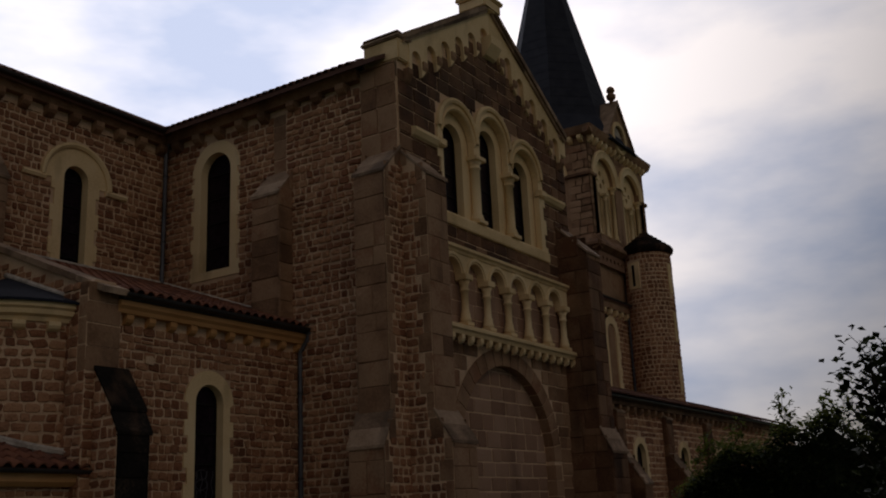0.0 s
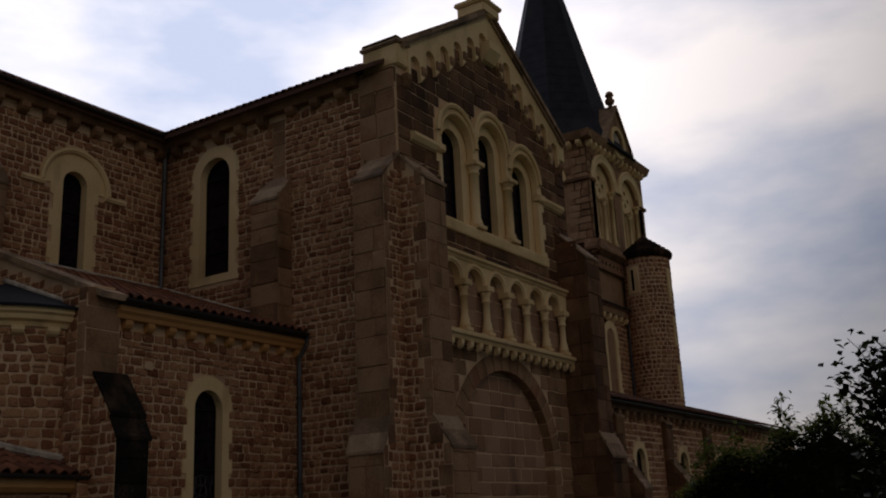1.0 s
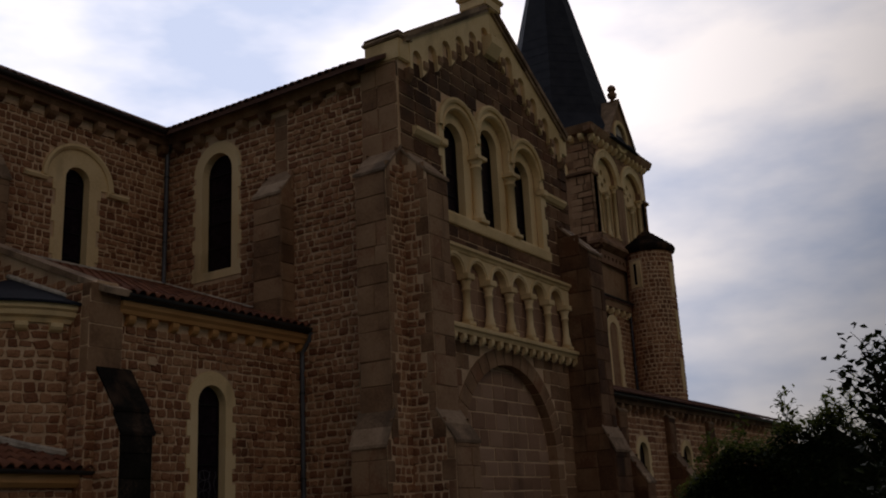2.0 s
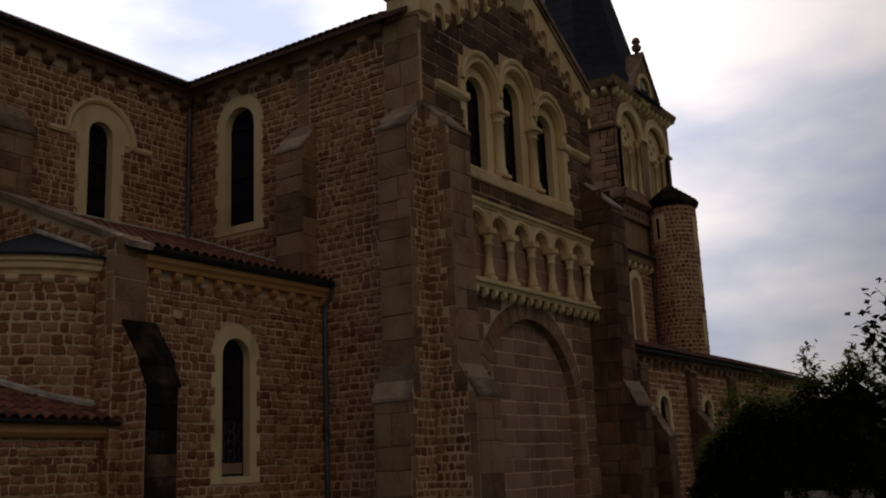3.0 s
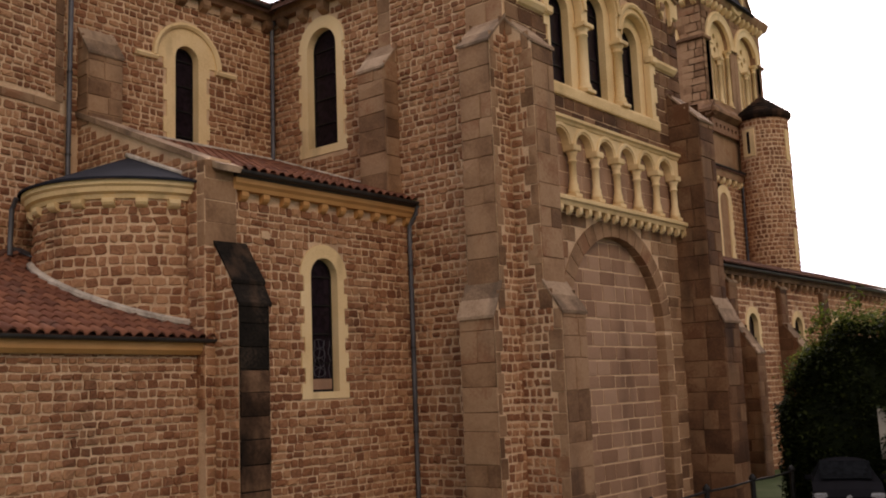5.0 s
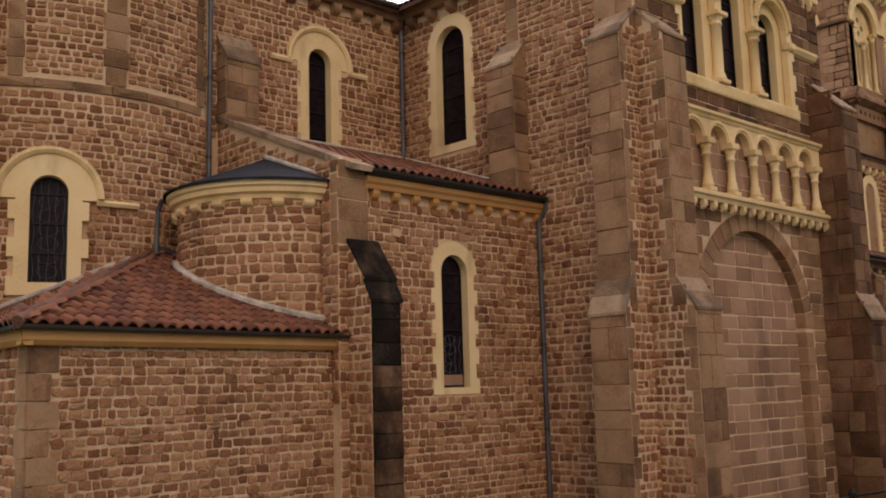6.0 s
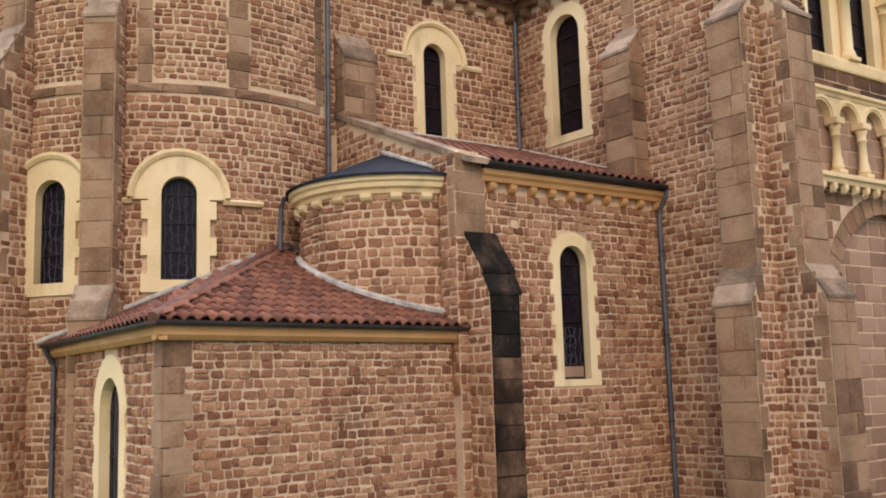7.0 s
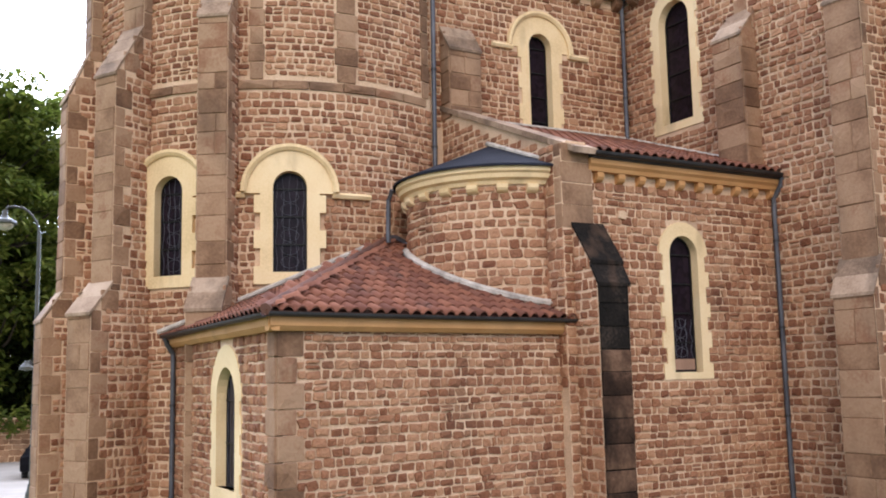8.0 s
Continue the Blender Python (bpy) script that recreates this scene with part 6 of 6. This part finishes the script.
# ---- street lamp ----
lamp = tagged(new("street_lamp"), "slim grey street lamp with curved arm and bell shade", "street lamp")
LX, LY = 3.81, 29.76
pts = [(LX, LY, G), (LX, LY, 8.5)] + [(LX - 0.62 * (1 - math.cos(a)), LY + 0.02, 8.5 + 0.82 * math.sin(a)) for a in [math.pi / 2 * i / 6 for i in range(1, 7)]] + [(LX - 0.85, LY, 9.3), (LX - 0.92, LY, 9.15)]
part("pole", tube(bmesh.new(), pts, [0.07, 0.05] + [0.034] * 8, 10), GREENPAINT, lamp)
part("base_sleeve", lathe(bmesh.new(), LX, LY, [(0.15, G), (0.15, G + 0.9), (0.11, G + 1.0), (0.09, G + 1.15)], 12), GREENPAINT, lamp)
part("shade", lathe(bmesh.new(), LX - 0.92, LY, [(0.06, 9.2), (0.09, 9.05), (0.14, 8.98), (0.3, 8.9), (0.34, 8.82), (0.32, 8.8)], 18), GREENPAINT, lamp)
part("bulb_glass", lathe(bmesh.new(), LX - 0.92, LY, [(0.24, 8.81), (0.22, 8.72), (0.14, 8.65), (0.03, 8.62)], 14), WHITEPAINT, lamp, "pale diffuser")
part("side_lantern", lathe(bmesh.new(), LX - 0.22, LY, [(0.05, 4.98), (0.1, 4.9), (0.2, 4.8), (0.2, 4.74), (0.05, 4.7)], 12), GREENPAINT, lamp, "small lower lantern")
part("side_arm", tube(bmesh.new(), [(LX, LY, 4.85), (LX - 0.12, LY, 4.98), (LX - 0.22, LY, 4.95)], 0.025, 8), GREENPAINT, lamp)


# ---- parked cars ----
def car(label, m, paint):
    """A small car, nose towards +x of its own frame."""
    c = tagged(new("parked_car"), label, "car")
    bm = bmesh.new()
    prof = [(-2.0, 0.32), (-2.05, 0.6), (-1.98, 0.92), (-1.75, 1.0), (-1.45, 1.36), (-0.9, 1.46), (0.2, 1.44), (0.95, 1.0), (1.7, 0.86), (1.98, 0.7), (2.03, 0.45), (1.9, 0.3), (1.65, 0.28), (1.5, 0.55), (1.25, 0.66), (1.0, 0.55), (0.85, 0.28), (-0.85, 0.28), (-1.0, 0.55), (-1.25, 0.66), (-1.5, 0.55), (-1.65, 0.28)]
    n = 7
    rows = []
    for k in range(n):
        f = -1 + 2 * k / (n - 1)
        rows.append([bm.verts.new((x * (1 - 0.04 * abs(f) ** 4), f * (0.84 if z < 1.0 else 0.84 - 0.32 * (z - 1.0) / 0.46), z - (0.05 * abs(f) ** 3 if z > 0.8 else 0))) for x, z in prof])
    for a, b in zip(rows, rows[1:]):
        for i in range(len(prof)):
            bm.faces.new((a[i], a[(i + 1) % len(prof)], b[(i + 1) % len(prof)], b[i]))
    bm.faces.new(rows[0])
    bm.faces.new(rows[-1][::-1])
    part("body", bm, paint, c)
    bm = bmesh.new()
    prism(bm, [(0.26, 1.425), (0.93, 1.04), (0.96, 1.05), (0.3, 1.45)], -0.62, 0.62, lambda p, q, s: Vector((p, s, q)))
    part("windscreen", bm, CARGLASS, c, "dark windscreen")
    for sgn in (-1, 1):
        bm = bmesh.new()
        prism(bm, [(-1.3, 1.02), (0.8, 1.02), (0.2, 1.36), (-1.1, 1.38)], sgn * 0.72, sgn * 0.79, lambda p, q, s: Vector((p, s - (q - 1.02) * 0.55 * (1 if s > 0 else -1), q)))
        part("side_window", bm, CARGLASS, c)
        part("headlight", box(bmesh.new(), 1.82, 1.99, sgn * 0.66 - 0.16, sgn * 0.66 + 0.16, 0.66, 0.8, 0.03), CHROME, c)
        bm = bmesh.new()
        box(bm, 0.62, 0.78, sgn * 0.92 - 0.1, sgn * 0.92 + 0.1, 1.0, 1.13, 0.03)
        part("wing_mirror", bm, paint, c)
        for x in (-1.25, 1.25):
            bm = bmesh.new()
            tube(bm, [(x, sgn * 0.64, 0.31), (x, sgn * 0.83, 0.31)], 0.31, 20)
            wheel = part("wheel", bm, RUBBER, c)
            part("rim", tube(bmesh.new(), [(x, sgn * 0.8, 0.31), (x, sgn * 0.845, 0.31)], 0.2, 16), CHROME, wheel)
    part("grille", box(bmesh.new(), 1.94, 2.03, -0.45, 0.45, 0.5, 0.66, 0.02), RUBBER, c)
    part("badge", tube(bmesh.new(), [(1.98, 0, 0.68), (2.03, 0, 0.68)], 0.075, 16), CHROME, c, "round chrome badge")
    part("bumper", box(bmesh.new(), 1.84, 2.08, -0.8, 0.8, 0.33, 0.48, 0.05), paint, c)
    c.matrix_basis = m
    return c


car("dark parked car facing the street beside the hedge", pose(27.4, 8.95, G + 0.025, 0, 0, 200), CARPAINT)
car("dark car parked before the boundary wall", pose(6.6, 46.6, G + 0.03, 0, 0, 75), CARPAINT)

# ---- noticeboard, red box and railing ----
board = tagged(new("noticeboard"), "white noticeboard with green panel and blue poster by the hedge", "noticeboard")
nb = Plane(28.75, 8.35, 0.25, -1.0)
part("panel", put(sheet([(0, 1.85), (2.3, 1.85), (2.3, 3.2), (0, 3.2)], (), 0.06), nb), WHITEPAINT, board)
part("green_sign", put(sheet([(0.42, 2.62), (1.0, 2.62), (1.0, 3.02), (0.42, 3.02)], (), 0.02, 0.02), nb), SIGNGREEN, board, "dark green sign")
part("blue_poster", put(sheet([(0.55, 2.05), (1.08, 2.05), (1.08, 2.55), (0.55, 2.55)], (), 0.02, 0.02), nb), SIGNBLUE, board, "pale blue picture poster")
part("line_of_writing", put(sheet([(0.56, 2.78), (0.84, 2.78), (0.84, 2.86), (0.56, 2.86)], (), 0.01, 0.03), nb), WHITEPAINT, board)
for u in (0.12, 2.15):
    part("post", put(sheet([(u - 0.04, G), (u + 0.04, G), (u + 0.04, 3.2), (u - 0.04, 3.2)], (), 0.08, -0.06), nb), IRON, board)
rng = random.Random(241)
spots = [nb.at(rng.choice((0.2, 0.35, 0.95, 1.35, 1.9)) + rng.gauss(0, 0.1), 1.9 + abs(rng.gauss(0, 0.28)), rng.uniform(0.1, 0.4)) for _ in range(520)]
spots += [nb.at(rng.choice((0.3, 0.6, 1.3, 1.45, 1.6, 2.1)) + rng.gauss(0, 0.12), 3.32 - abs(rng.gauss(0, 0.22)), rng.uniform(0.04, 0.16)) for _ in range(420)]
shrub = tagged(new("shrub"), "sparse dark shrub growing before the noticeboard", "shrub")
for u in (0.3, 0.9, 1.3):
    bm = bmesh.new()
    limb(bm, nb.at(u, G, 0.3), nb.at(u + 0.05, 2.5, 0.25), 0.02, 0.006, rng)
    part("stem", bm, BARK, shrub)
leaf_mesh("leaves", spots + [nb.at(rng.uniform(0, 1.6), rng.uniform(G, 1.9), rng.uniform(0.1, 0.5)) for _ in range(500)], 0.14, LEAF, shrub, 242)
rb = tagged(new("red_box"), "bright red box with a stepped lid, before the noticeboard", "box")
part("body", box(bmesh.new(), 27.6, 28.1, 6.95, 7.7, G, 1.62, 0.03), REDPAINT, rb)
part("lid", box(bmesh.new(), 27.62, 28.08, 7.45, 7.66, 1.62, 1.7, 0.02), REDPAINT, rb)

rail = tagged(new("railing"), "low black iron railing before the gable", "railing")
RX = [20.0 + 2.8 * k for k in range(4)]
for x in RX:
    post = part("post", lathe(bmesh.new(), x, 10.75, [(0.07, G), (0.07, 1.5), (0.1, 1.52), (0.1, 1.58), (0.06, 1.64), (0.02, 1.68)], 10), IRON, rail)
for a, b in zip(RX, RX[1:]):
    part("top_rail", tube(bmesh.new(), [(a, 10.75, 1.5), ((a + b) / 2, 10.75, 1.47), (b, 10.75, 1.5)], 0.03, 8), IRON, rail)
    part("mesh_panel", box(bmesh.new(), a + 0.08, b - 0.08, 10.74, 10.76, G + 0.12, G + 0.16), IRON, rail)
